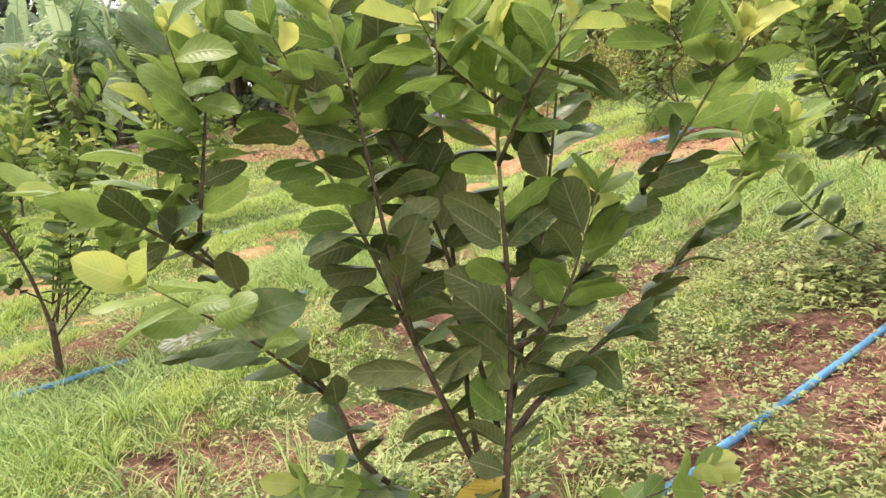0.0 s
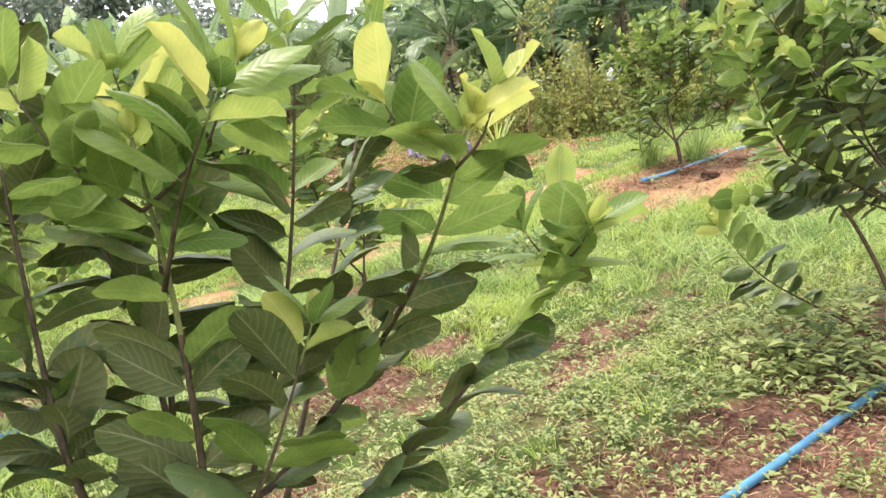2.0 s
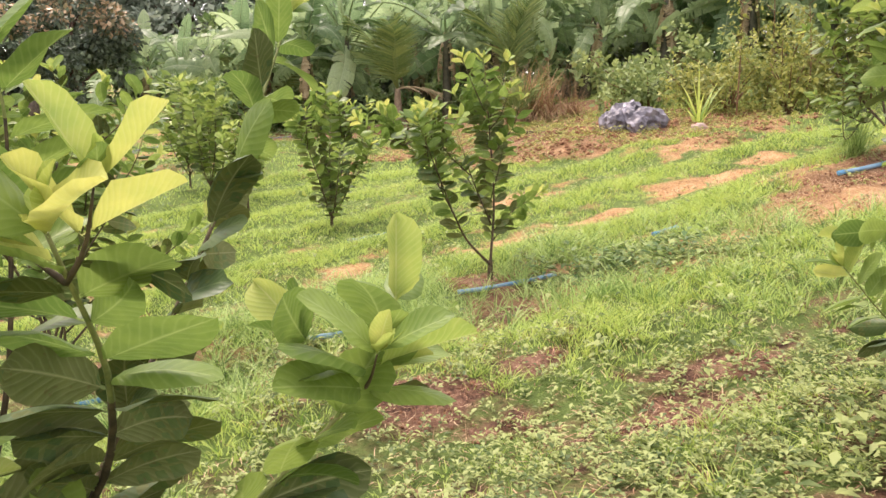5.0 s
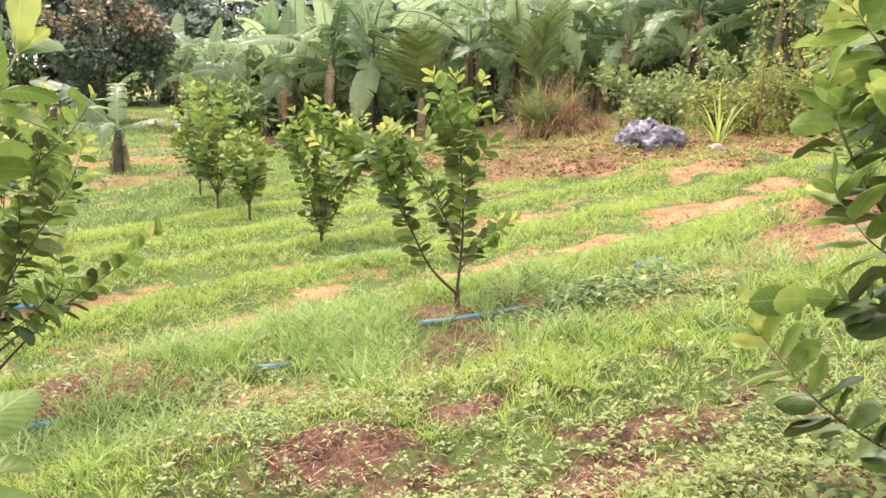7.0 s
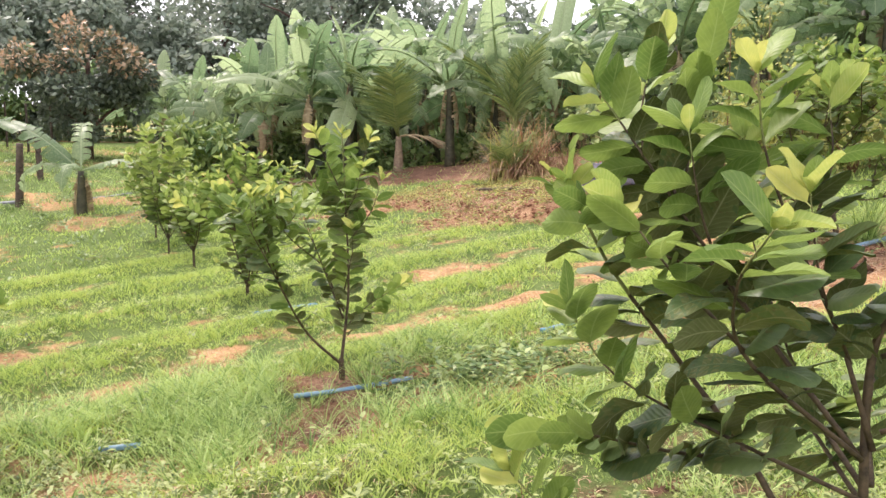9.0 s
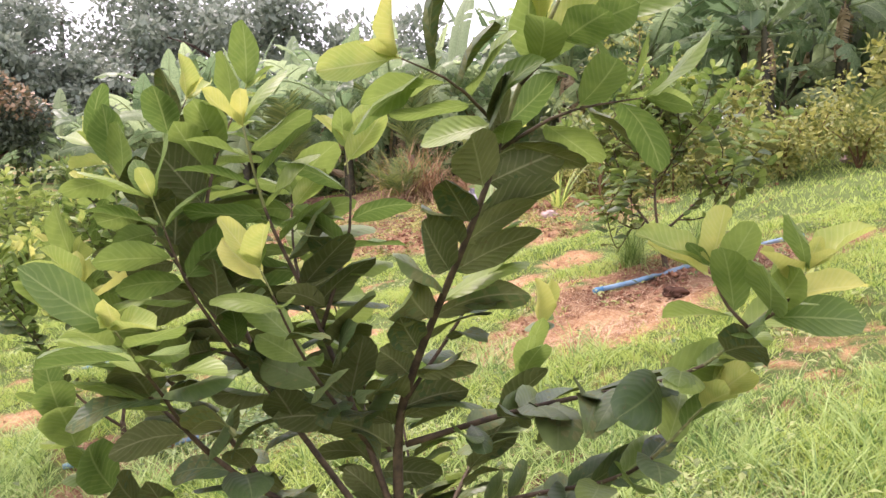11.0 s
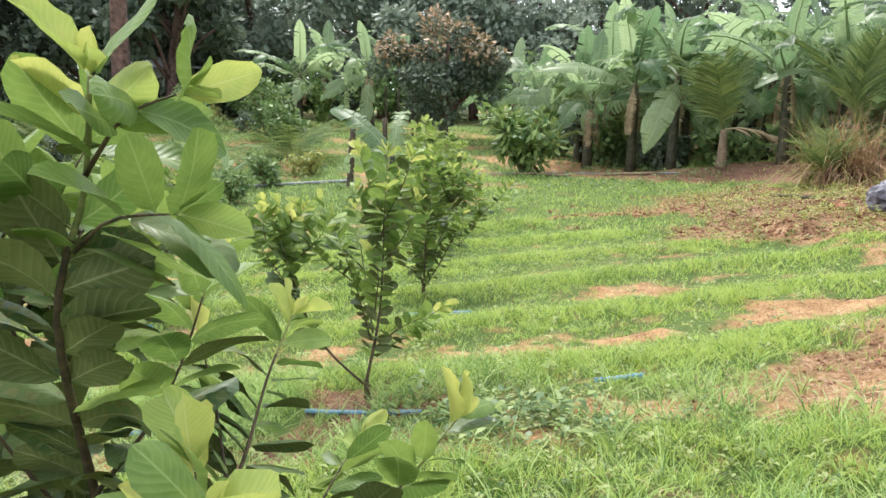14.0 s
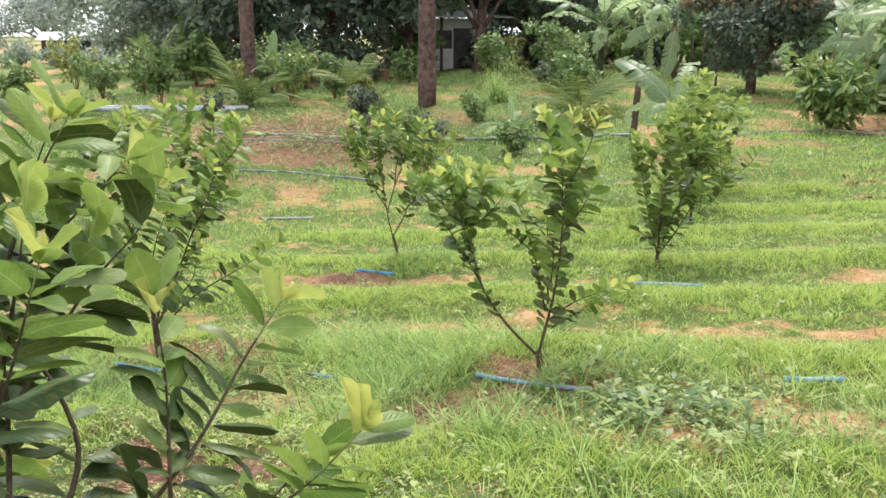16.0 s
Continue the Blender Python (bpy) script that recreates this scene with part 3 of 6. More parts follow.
class Guava:
    """A guava tree: a trunk, branches through given places, and leaves in opposite pairs along them."""

    def __init__(self, base, label, group="guava trees in the orchard rows", size=1.0, step=0.059, seed=1, new_share=0.82, mid=0.08, shift=(0, 0, 0), joined=False, fresh=0.3):
        self.base = np.array(base, float)
        self.ob = empty("guava_tree", base, label, "tree", group)
        self.size, self.step, self.new_share = size, step, new_share
        self.mid, self.shift = mid, np.array(shift)
        self.joined, self.heap, self.fresh = joined, [], fresh
        self.r = np.random.default_rng(seed)

    def trunk(self, top, radius=0.014, lean=(0, 0, 0)):
        p = spline([self.base + (0, 0, -0.06), (self.base + np.array(top)) / 2 + lean, top], 7) - self.base
        v, f = tube(p, np.linspace(radius * 1.25, radius, 7) * (1 + 0.12 * self.r.random(7)), 8)
        part("trunk", mesh_data("trunk", v, f, bark_young), self.ob)
        return self

    def leaf(self, parent, place, along, normal, kind, scale):
        pick = LEAVES_FAR if self.joined else {"old": LEAVES_OLD, "mid": LEAVES_MID, "new": LEAVES_NEW}[kind]
        me = pick[self.r.integers(len(pick))]
        s = scale * self.size
        m = axes_matrix(place, along, normal) @ Matrix.Diagonal((s, s * self.r.uniform(0.9, 1.12), s, 1))
        if self.joined:
            self.heap.append((me, m, {"old": 0, "mid": 1, "new": 2}[kind]))
        else:
            part("leaf", me, parent, "", m)

    def finish(self):
        """Far trees: their leaves as one crown."""
        verts, quads, index = [], [], []
        for me, m, k in self.heap:
            co = np.zeros(len(me.vertices) * 3, np.float32)
            me.vertices.foreach_get("co", co)
            mm = np.array(m)
            off = sum(len(v) for v in verts[-1:]) + (self.count if verts else 0)
            self.count = off
            verts.append(co.reshape(-1, 3) @ mm[:3, :3].T + mm[:3, 3])
            for p in me.polygons:
                quads.append([q + off for q in p.vertices])
                index.append(k)
        me = raw_mesh("crown", np.concatenate(verts), quads, leaf_far_old)
        me.materials.append(leaf_far_mid)
        me.materials.append(leaf_far_new)
        me.polygons.foreach_set("material_index", np.array(index, np.int32))
        part("crown", me, self.ob, "separate dark and yellow-green leaves")

    def branch(self, *points, radius=0.008, bare=0.15, tip="new", twist=None, dense=1.0, flat=None):
        pts = np.array(points, float) + self.shift - self.base
        n = max(6, int(np.linalg.norm(np.diff(pts, axis=0), axis=1).sum() / 0.05))
        p = spline(pts, n)
        seg = np.linalg.norm(np.diff(p, axis=0), axis=1)
        dist = np.concatenate([[0], np.cumsum(seg)])
        total = dist[-1]
        rad = radius * (1 - 0.72 * dist / total)
        v, f = tube(p, rad, 6)
        fi = [1 if min(q) // 6 > 0.68 * n else 0 for q in f]
        br = part("branch", mesh_data("branch", v, f, [bark_young, twig_green], index=fi), self.ob)
        r = self.r
        s = max(bare * total, 0.03)
        spin = r.normal(0, 0.30) if twist is None else twist
        flatness = r.uniform(0.15, 1.05) if flat is None else flat        # leaves like louvres, or laid into one plane
        step = self.step * self.size / dense
        while s < total - 0.015:
            q = np.array([np.interp(s, dist, p[:, k]) for k in range(3)])
            q2 = np.array([np.interp(min(s + 0.02, total), dist, p[:, k]) for k in range(3)])
            t = unit(q2 - q) if s < total - 0.02 else unit(p[-1] - p[-2])
            across = unit(np.cross(t, LIGHTWARD))
            up = np.cross(across, t)
            left = total - s
            for sgn in (1, -1):
                if r.random() < 0.06:
                    continue
                a = spin + r.normal(0, 0.13)
                side = sgn * (math.cos(a) * across + math.sin(a) * up)
                face = math.cos(a) * up - math.sin(a) * across
                lift = r.uniform(0.40, 0.85) + (0.2 if left < 0.12 else 0) + (0.3 if flatness > 1.2 else 0)
                d = unit(side + lift * t + np.array([0, 0, r.uniform(-0.22, 0.08)]))
                c = flatness + r.normal(0, 0.36)
                nrm = unit(math.cos(c) * (t - lift * side) + math.sin(c) * 1.3 * face + r.normal(0, 0.20, 3))
                if left < 0.05 * self.size and tip == "new" and r.random() < self.new_share:
                    kind, sc = "new", r.uniform(0.72, 1.05)
                elif left < self.fresh * self.size and tip != "old" and r.random() < 0.85:
                    kind, sc = "mid", r.uniform(0.75, 1.08)
                else:
                    kind, sc = ("mid" if r.random() < self.mid else "old"), r.uniform(0.78, 1.16) * (0.8 if s < 0.3 * total else 1.0)
                self.leaf(br, q + sgn * 0.003 * side + r.normal(0, 0.008) * t, d, nrm, kind, sc)
            spin += r.normal(0, 0.06)
            s += step * r.uniform(0.85, 1.15)
        # the tuft at the tip
        t = unit(p[-1] - p[-3])
        across = unit(np.cross(t, LIGHTWARD))
        for k in range(4 if tip == "new" else 2):
            a = spin + k * 3.1416 + (1.57 if k > 1 else 0) + r.uniform(-0.3, 0.3)
            side = math.cos(a) * across + math.sin(a) * np.cross(across, t)
            d = unit(t * r.uniform(0.7, 1.3) + side * (0.75 if k < 2 else 0.4))
            kind = "new" if tip == "new" and r.random() < (0.75 if k < 2 else 1.0) * self.new_share else ("mid" if tip != "old" else "old")
            self.leaf(br, p[-1], d, unit(-side + 0.8 * t + r.normal(0, 0.2, 3)), kind, r.uniform(0.72, 1.0) if k < 2 else r.uniform(0.35, 0.6))
        return self

    def spray(self, origin, count, reach, rise, spread=1.0, radius=0.006, dense=1.0, bare=0.25, tip="new"):
        """Several shoots fanning out and up from one place."""
        o = np.array(origin, float)
        r = self.r
        a0 = r.uniform(0, 6.28)
        for k in range(count):
            a = a0 + 6.283 * k / count + r.uniform(-0.35, 0.35)
            out = np.array([math.cos(a), math.sin(a), 0]) * reach * r.uniform(0.6, 1.1) * spread
            top = o + out + (0, 0, rise * r.uniform(0.75, 1.1))
            mid = o + out * 0.62 + (0, 0, rise * 0.42)
            self.branch(o, mid, top, radius=radius, dense=dense, bare=bare, tip=tip)
        return self


# the tree beside which the walk begins
a = Guava((-0.06, 1.2, gz(-0.06, 1.2)), "leafy young guava tree with dark green leaves and yellow-green shoot tips", seed=11, new_share=0.65, fresh=0.30)
a.trunk((-0.05, 1.16, 0.42), 0.017)
a.branch((-0.05, 1.16, 0.40), (-0.03, 1.07, 0.57), (-0.01, 1.09, 0.93), (-0.02, 1.07, 1.27), (-0.02, 0.99, 1.56), radius=0.011, bare=0.10, twist=0.0, flat=1.4)
a.branch((-0.08, 1.17, 0.42), (-0.13, 1.21, 0.77), (-0.18, 1.30, 1.29), (-0.20, 1.36, 1.66), radius=0.010, bare=0.2)
a.branch((-0.06, 1.16, 0.48), (-0.14, 1.10, 0.71), (-0.22, 1.07, 0.92), (-0.36, 1.12, 1.20), (-0.50, 1.13, 1.45), radius=0.010, bare=0.2)
a.branch((-0.22, 1.07, 0.92), (-0.26, 1.06, 1.10), (-0.33, 1.10, 1.42), (-0.40, 1.16, 1.66), radius=0.007, bare=0.1)
a.branch((-0.07, 1.16, 0.44), (-0.33, 1.05, 0.62), (-0.43, 1.07, 0.80), (-0.68, 1.08, 1.10), (-0.80, 1.08, 1.25), (-0.80, 1.10, 1.48), radius=0.009, bare=0.2)
a.branch((-0.68, 1.07, 1.10), (-0.82, 0.98, 1.22), (-1.05, 1.02, 1.29), radius=0.006, bare=0.15)
a.branch((-0.43, 1.06, 0.80), (-0.52, 0.88, 0.98), (-0.59, 0.60, 1.17), radius=0.005, bare=0.2)
a.branch((-0.72, 1.08, 1.16), (-0.70, 1.11, 1.38), (-0.68, 1.14, 1.62), radius=0.006, bare=0.15)
a.branch((-0.01, 1.10, 0.90), (0.06, 1.22, 0.93), (0.20, 1.33, 1.11), (0.35, 1.25, 1.33), (0.46, 1.10, 1.55), radius=0.009, bare=0.15, twist=0.0, flat=1.35)
a.branch((-0.03, 1.10, 0.66), (0.04, 1.15, 0.76), (0.25, 1.31, 0.92), (0.43, 1.38, 1.12), (0.57, 1.52, 1.30), radius=0.009, bare=0.15, twist=0.1, flat=1.3)
a.branch((-0.05, 1.14, 0.70), (-0.20, 1.26, 1.16), (-0.43, 1.35, 1.56), (-0.54, 1.45, 1.72), radius=0.008, bare=0.35)
a.branch((-0.02, 1.15, 0.75), (0.06, 1.30, 1.20), (0.10, 1.33, 1.60), (0.10, 1.32, 1.72), radius=0.007, bare=0.3)
a.branch((-0.02, 1.04, 1.32), (0.06, 0.98, 1.48), (0.16, 0.92, 1.62), radius=0.005, bare=0.2)
a.branch((-0.10, 1.12, 0.50), (-0.26, 0.95, 0.62), (-0.38, 0.76, 0.73), radius=0.005, bare=0.35)
a.branch((-0.04, 1.18, 0.42), (0.20, 1.26, 0.44), (0.42, 1.28, 0.54), radius=0.005, bare=0.35)
a.branch((-0.50, 1.13, 1.45), (-0.60, 1.18, 1.58), (-0.66, 1.20, 1.70), radius=0.004, bare=0.1)
part("leaf", LEAF_SICK, a.ob, "yellowed old leaf", axes_matrix(np.array((-0.03, 1.06, 0.62)) - a.base, (-0.55, -0.25, -0.35), (0.1, -0.9, 0.4)))

a.branch((0.04, 1.25, 0.80), (0.04, 1.61, 1.21), (0.04, 1.87, 1.54), (0.04, 2.05, 1.82), radius=0.007, bare=0.3)
for o in ((-0.02, 1.0, 1.45), (-0.19, 1.34, 1.5), (-0.34, 1.1, 1.42), (-0.7, 1.1, 1.45)):
    a.spray(o, 2, 0.16, 0.20, radius=0.004, bare=0.15)
for o, n in (((0.55, 1.49, 1.27), 3), ((0.43, 1.14, 1.49), 2)):
    a.spray(o, n, 0.10, 0.10, radius=0.004, bare=0.1)
a.branch((-0.03, 1.12, 0.80), (0.10, 1.10, 1.00), (0.18, 1.14, 1.24), radius=0.006, bare=0.15)

# the tree that the walk passes
b = Guava((1.83, 4.0, gz(1.83, 4.0)), "leafy guava tree with long upright shoots and yellow young leaves", seed=23, new_share=0.65, fresh=0.26)
b.trunk((1.83, 3.99, 1.02), 0.016, (-0.02, 0.02, 0))
b.branch((1.83, 3.99, 1.00), (1.82, 4.00, 1.38), (1.88, 3.97, 1.56), (2.05, 3.91, 1.87), (2.11, 3.945, 2.06), (2.19, 3.945, 2.21), radius=0.013, bare=0.30, twist=0.0, flat=1.4)
b.branch((2.08, 3.93, 1.97), (2.19, 3.96, 2.03), (2.31, 4.01, 2.05), radius=0.004, bare=0.1)
b.branch((2.09, 3.94, 2.00), (2.05, 3.84, 2.08), (2.00, 3.75, 2.12), radius=0.004, bare=0.1)
b.branch((2.12, 3.945, 2.08), (2.20, 3.98, 2.16), (2.27, 4.03, 2.19), radius=0.004, bare=0.1)
b.branch((1.84, 3.99, 1.18), (1.75, 3.97, 1.45), (1.64, 3.99, 1.66), (1.57, 3.95, 1.86), (1.55, 3.92, 2.03), radius=0.008, bare=0.3)
b.branch((1.66, 3.99, 1.62), (1.70, 4.05, 1.82), (1.68, 4.08, 1.98), radius=0.005, bare=0.15)
b.branch((1.82, 3.99, 1.15), (1.56, 3.96, 1.47), (1.40, 3.92, 1.70), (1.24, 3.90, 1.92), (1.18, 3.89, 2.00), radius=0.008, bare=0.3)
b.branch((1.40, 3.92, 1.70), (1.38, 4.02, 1.95), (1.40, 4.12, 2.12), radius=0.006, bare=0.1)
b.branch((1.82, 3.97, 1.16), (1.60, 3.74, 1.42), (1.60, 3.60, 1.60), (1.69, 3.44, 1.74), radius=0.007, bare=0.3)
b.branch((1.60, 3.72, 1.44), (1.44, 3.66, 1.62), (1.32, 3.70, 1.74), radius=0.005, bare=0.2)
b.branch((1.84, 4.00, 1.40), (2.02, 4.07, 1.46), (2.15, 4.09, 1.50), (2.39, 3.99, 1.60), (2.51, 3.99, 1.71), radius=0.007, bare=0.12, dense=1.3)
b.branch((1.85, 4.01, 1.22), (2.05, 4.06, 1.30), (2.28, 4.02, 1.40), (2.42, 4.02, 1.55), radius=0.007, bare=0.15, dense=1.3)
b.branch((1.82, 4.02, 1.08), (1.55, 4.32, 1.30), (1.38, 4.48, 1.50), (1.30, 4.58, 1.62), radius=0.008, bare=0.15, dense=1.3)
b.branch((1.82, 4.02, 1.04), (1.62, 4.40, 1.12), (1.47, 4.62, 1.24), (1.41, 4.72, 1.30), radius=0.007, bare=0.15, dense=1.3)
b.branch((1.80, 4.00, 0.46), (1.49, 3.98, 0.62), (1.22, 3.86, 0.80), (1.03, 3.76, 1.03), radius=0.007, bare=0.32, dense=1.2)
b.branch((1.82, 4.00, 0.60), (1.72, 4.00, 0.84), (1.573, 4.007, 1.088), (1.37, 4.06, 1.30), (1.22, 3.92, 1.56), (1.14, 3.84, 1.76), radius=0.012, bare=0.42, dense=1.1)
b.branch((1.573, 4.007, 1.09), (1.42, 3.84, 1.14), (1.26, 3.74, 1.18), (1.05, 3.80, 1.14), radius=0.006, bare=0.2, dense=1.2)
b.branch((1.82, 3.98, 1.06), (1.58, 3.82, 1.20), (1.32, 3.72, 1.34), (1.20, 3.72, 1.48), radius=0.006, bare=0.3)
b.branch((1.50, 3.94, 1.56), (1.34, 3.86, 1.62), (1.20, 3.80, 1.72), radius=0.005, bare=0.2)
b.branch((1.84, 4.03, 1.08), (1.80, 4.34, 1.20), (1.84, 4.58, 1.36), (1.86, 4.72, 1.50), radius=0.008, bare=0.15, dense=1.35)

b.branch((1.56, 3.96, 1.47), (1.32, 4.10, 1.68), (1.16, 4.22, 1.80), (1.07, 4.27, 1.90), radius=0.006, bare=0.3)
b.branch((1.40, 3.92, 1.70), (1.26, 4.10, 1.88), (1.19, 4.21, 1.99), radius=0.005, bare=0.2)
b.branch((1.62, 4.00, 1.66), (1.52, 4.10, 1.76), (1.47, 4.17, 1.88), radius=0.005, bare=0.15)
b.branch((1.86, 3.97, 1.50), (1.96, 4.08, 1.70), (1.98, 4.16, 1.92), radius=0.005, bare=0.15)
b.branch((1.78, 3.98, 1.38), (1.72, 3.86, 1.58), (1.70, 3.76, 1.78), radius=0.005, bare=0.15)
b.branch((1.50, 3.94, 1.54), (1.46, 3.84, 1.72), (1.44, 3.78, 1.90), radius=0.005, bare=0.15)
b.branch((1.30, 3.90, 1.84), (1.26, 4.00, 1.98), (1.28, 4.06, 2.10), radius=0.004, bare=0.1)
b.branch((1.62, 4.30, 1.25), (1.52, 4.30, 1.50), (1.46, 4.28, 1.70), radius=0.005, bare=0.15)

b.spray((2.48, 3.99, 1.68), 2, 0.09, 0.10, radius=0.004, bare=0.1)

# the V-shaped tree in the next row
c = Guava((-1.42, 6.24, gz(-1.42, 6.24)), "small forked guava tree with a tall leafy leader", seed=31, step=0.062, size=0.85, mid=0.35, fresh=0.52)
c.trunk((-1.41, 6.22, 0.36), 0.017)
c.branch((-1.41, 6.22, 0.34), (-1.43, 6.33, 0.80), (-1.50, 6.40, 1.35), (-1.57, 6.46, 1.80), radius=0.011, bare=0.12)
c.branch((-1.50, 6.40, 1.36), (-1.44, 6.50, 1.60), (-1.42, 6.56, 1.78), radius=0.006, bare=0.1)
c.branch((-1.52, 6.40, 1.40), (-1.60, 6.34, 1.62), (-1.66, 6.30, 1.80), radius=0.006, bare=0.1)
c.branch((-1.41, 6.20, 0.34), (-1.50, 6.02, 0.54), (-1.55, 5.88, 0.78), (-1.72, 5.85, 1.12), (-1.84, 5.98, 1.42), radius=0.010, bare=0.26)
c.branch((-1.55, 5.87, 0.80), (-1.58, 5.70, 1.10), (-1.59, 5.50, 1.40), radius=0.006, bare=0.1)
c.branch((-1.60, 5.85, 0.92), (-1.62, 5.76, 1.20), (-1.66, 5.80, 1.42), radius=0.006, bare=0.1)
c.branch((-1.42, 6.26, 0.62), (-1.55, 6.22, 0.95), (-1.62, 6.12, 1.30), radius=0.007, bare=0.1)
c.branch((-1.43, 6.28, 0.66), (-1.70, 6.36, 1.00), (-2.02, 6.46, 1.38), radius=0.007, bare=0.1)
c.branch((-1.43, 6.28, 0.55), (-1.32, 6.42, 0.70), (-1.18, 6.62, 0.82), radius=0.006, bare=0.15)
c.branch((-1.44, 6.30, 0.80), (-1.36, 6.28, 1.05), (-1.30, 6.20, 1.22), radius=0.005, bare=0.15)

c.branch((-1.47, 6.38, 1.10), (-1.34, 6.46, 1.30), (-1.30, 6.52, 1.50), radius=0.005, bare=0.1)
c.branch((-1.48, 6.38, 1.15), (-1.62, 6.48, 1.35), (-1.70, 6.52, 1.58), radius=0.005, bare=0.1)
c.branch((-1.70, 5.85, 1.08), (-1.62, 5.66, 1.26), (-1.60, 5.62, 1.44), radius=0.005, bare=0.1)
c.branch((-1.74, 5.88, 1.14), (-1.90, 5.80, 1.30), (-1.98, 5.78, 1.46), radius=0.005, bare=0.1)
c.branch((-1.56, 6.20, 0.98), (-1.66, 5.98, 1.20), (-1.70, 5.90, 1.46), radius=0.005, bare=0.1)
c.branch((-1.72, 6.36, 1.02), (-1.86, 6.22, 1.22), (-1.92, 6.16, 1.46), radius=0.005, bare=0.1)

c.spray((-1.74, 5.86, 1.10), 3, 0.34, 0.34, radius=0.005, bare=0.1)
c.size, c.new_share, c.fresh = 0.72, 1.0, 0.7
c.spray((-1.84, 5.74, 1.22), 5, 0.32, 0.22, radius=0.004, bare=0.3)
c.size, c.new_share, c.fresh = 0.85, 0.82, 0.42
c.spray((-1.54, 6.40, 1.25), 3, 0.28, 0.34, radius=0.005, bare=0.1)
c.branch((-1.42, 6.30, 0.50), (-1.38, 6.55, 0.66), (-1.38, 6.80, 0.80), radius=0.005, bare=0.2)

# the tree at the far end of that row, low on the slope
d = Guava((-3.0, 3.75, gz(-3.0, 3.75)), "bushy guava tree with several reddish stems from the ground", seed=37, step=0.064, size=0.85, mid=0.5, fresh=0.4, shift=(0.42, 0.05, 0.12))
d.trunk((-3.01, 3.73, 0.22), 0.018)
d.branch((-3.43, 3.68, 0.05), (-3.52, 3.62, 0.46), (-3.75, 3.40, 1.05), (-3.97, 3.14, 1.58), radius=0.010, bare=0.25)
d.branch((-3.43, 3.70, 0.05), (-3.70, 3.78, 0.60), (-4.05, 3.92, 1.20), (-4.25, 3.98, 1.68), radius=0.010, bare=0.25)
d.branch((-3.42, 3.72, 0.08), (-3.45, 3.98, 0.70), (-3.50, 4.20, 1.20), (-3.58, 4.36, 1.55), radius=0.009, bare=0.25)
d.branch((-3.42, 3.70, 0.00), (-3.26, 4.00, 0.32), (-3.12, 4.40, 0.58), (-3.06, 4.62, 0.74), radius=0.008, bare=0.35)
d.branch((-3.42, 3.68, 0.10), (-3.20, 3.72, 0.55), (-2.95, 3.85, 0.95), (-2.84, 4.00, 1.15), radius=0.008, bare=0.25)
d.branch((-3.55, 3.60, 0.55), (-3.50, 3.30, 0.95), (-3.46, 3.10, 1.30), radius=0.007, bare=0.2)
d.branch((-3.74, 3.80, 0.66), (-3.80, 4.10, 1.00), (-3.86, 4.32, 1.36), radius=0.007, bare=0.2)
d.branch((-3.46, 4.00, 0.74), (-3.20, 4.14, 1.04), (-3.10, 4.20, 1.30), radius=0.006, bare=0.2)
d.branch((-3.60, 3.54, 0.70), (-3.74, 3.66, 1.10), (-3.78, 3.72, 1.50), radius=0.007, bare=0.2)

for o in ((-3.62, 3.52, 0.75), (-3.80, 3.82, 0.80), (-3.47, 4.02, 0.78), (-3.85, 3.28, 1.25), (-4.05, 3.92, 1.20), (-3.50, 4.18, 1.18)):
    d.spray(o, 3, 0.30, 0.42, radius=0.005, bare=0.1)
d.branch((-3.40, 3.75, 0.15), (-3.14, 4.00, 0.48), (-3.16, 4.05, 0.74), radius=0.007, bare=0.25)
d.branch((-3.36, 3.72, 0.10), (-3.20, 3.60, 0.50), (-3.10, 3.50, 0.85), radius=0.007, bare=0.25)
d.spray((-3.42, 3.70, 0.2), 4, 0.42, 0.45, radius=0.006, bare=0.25)

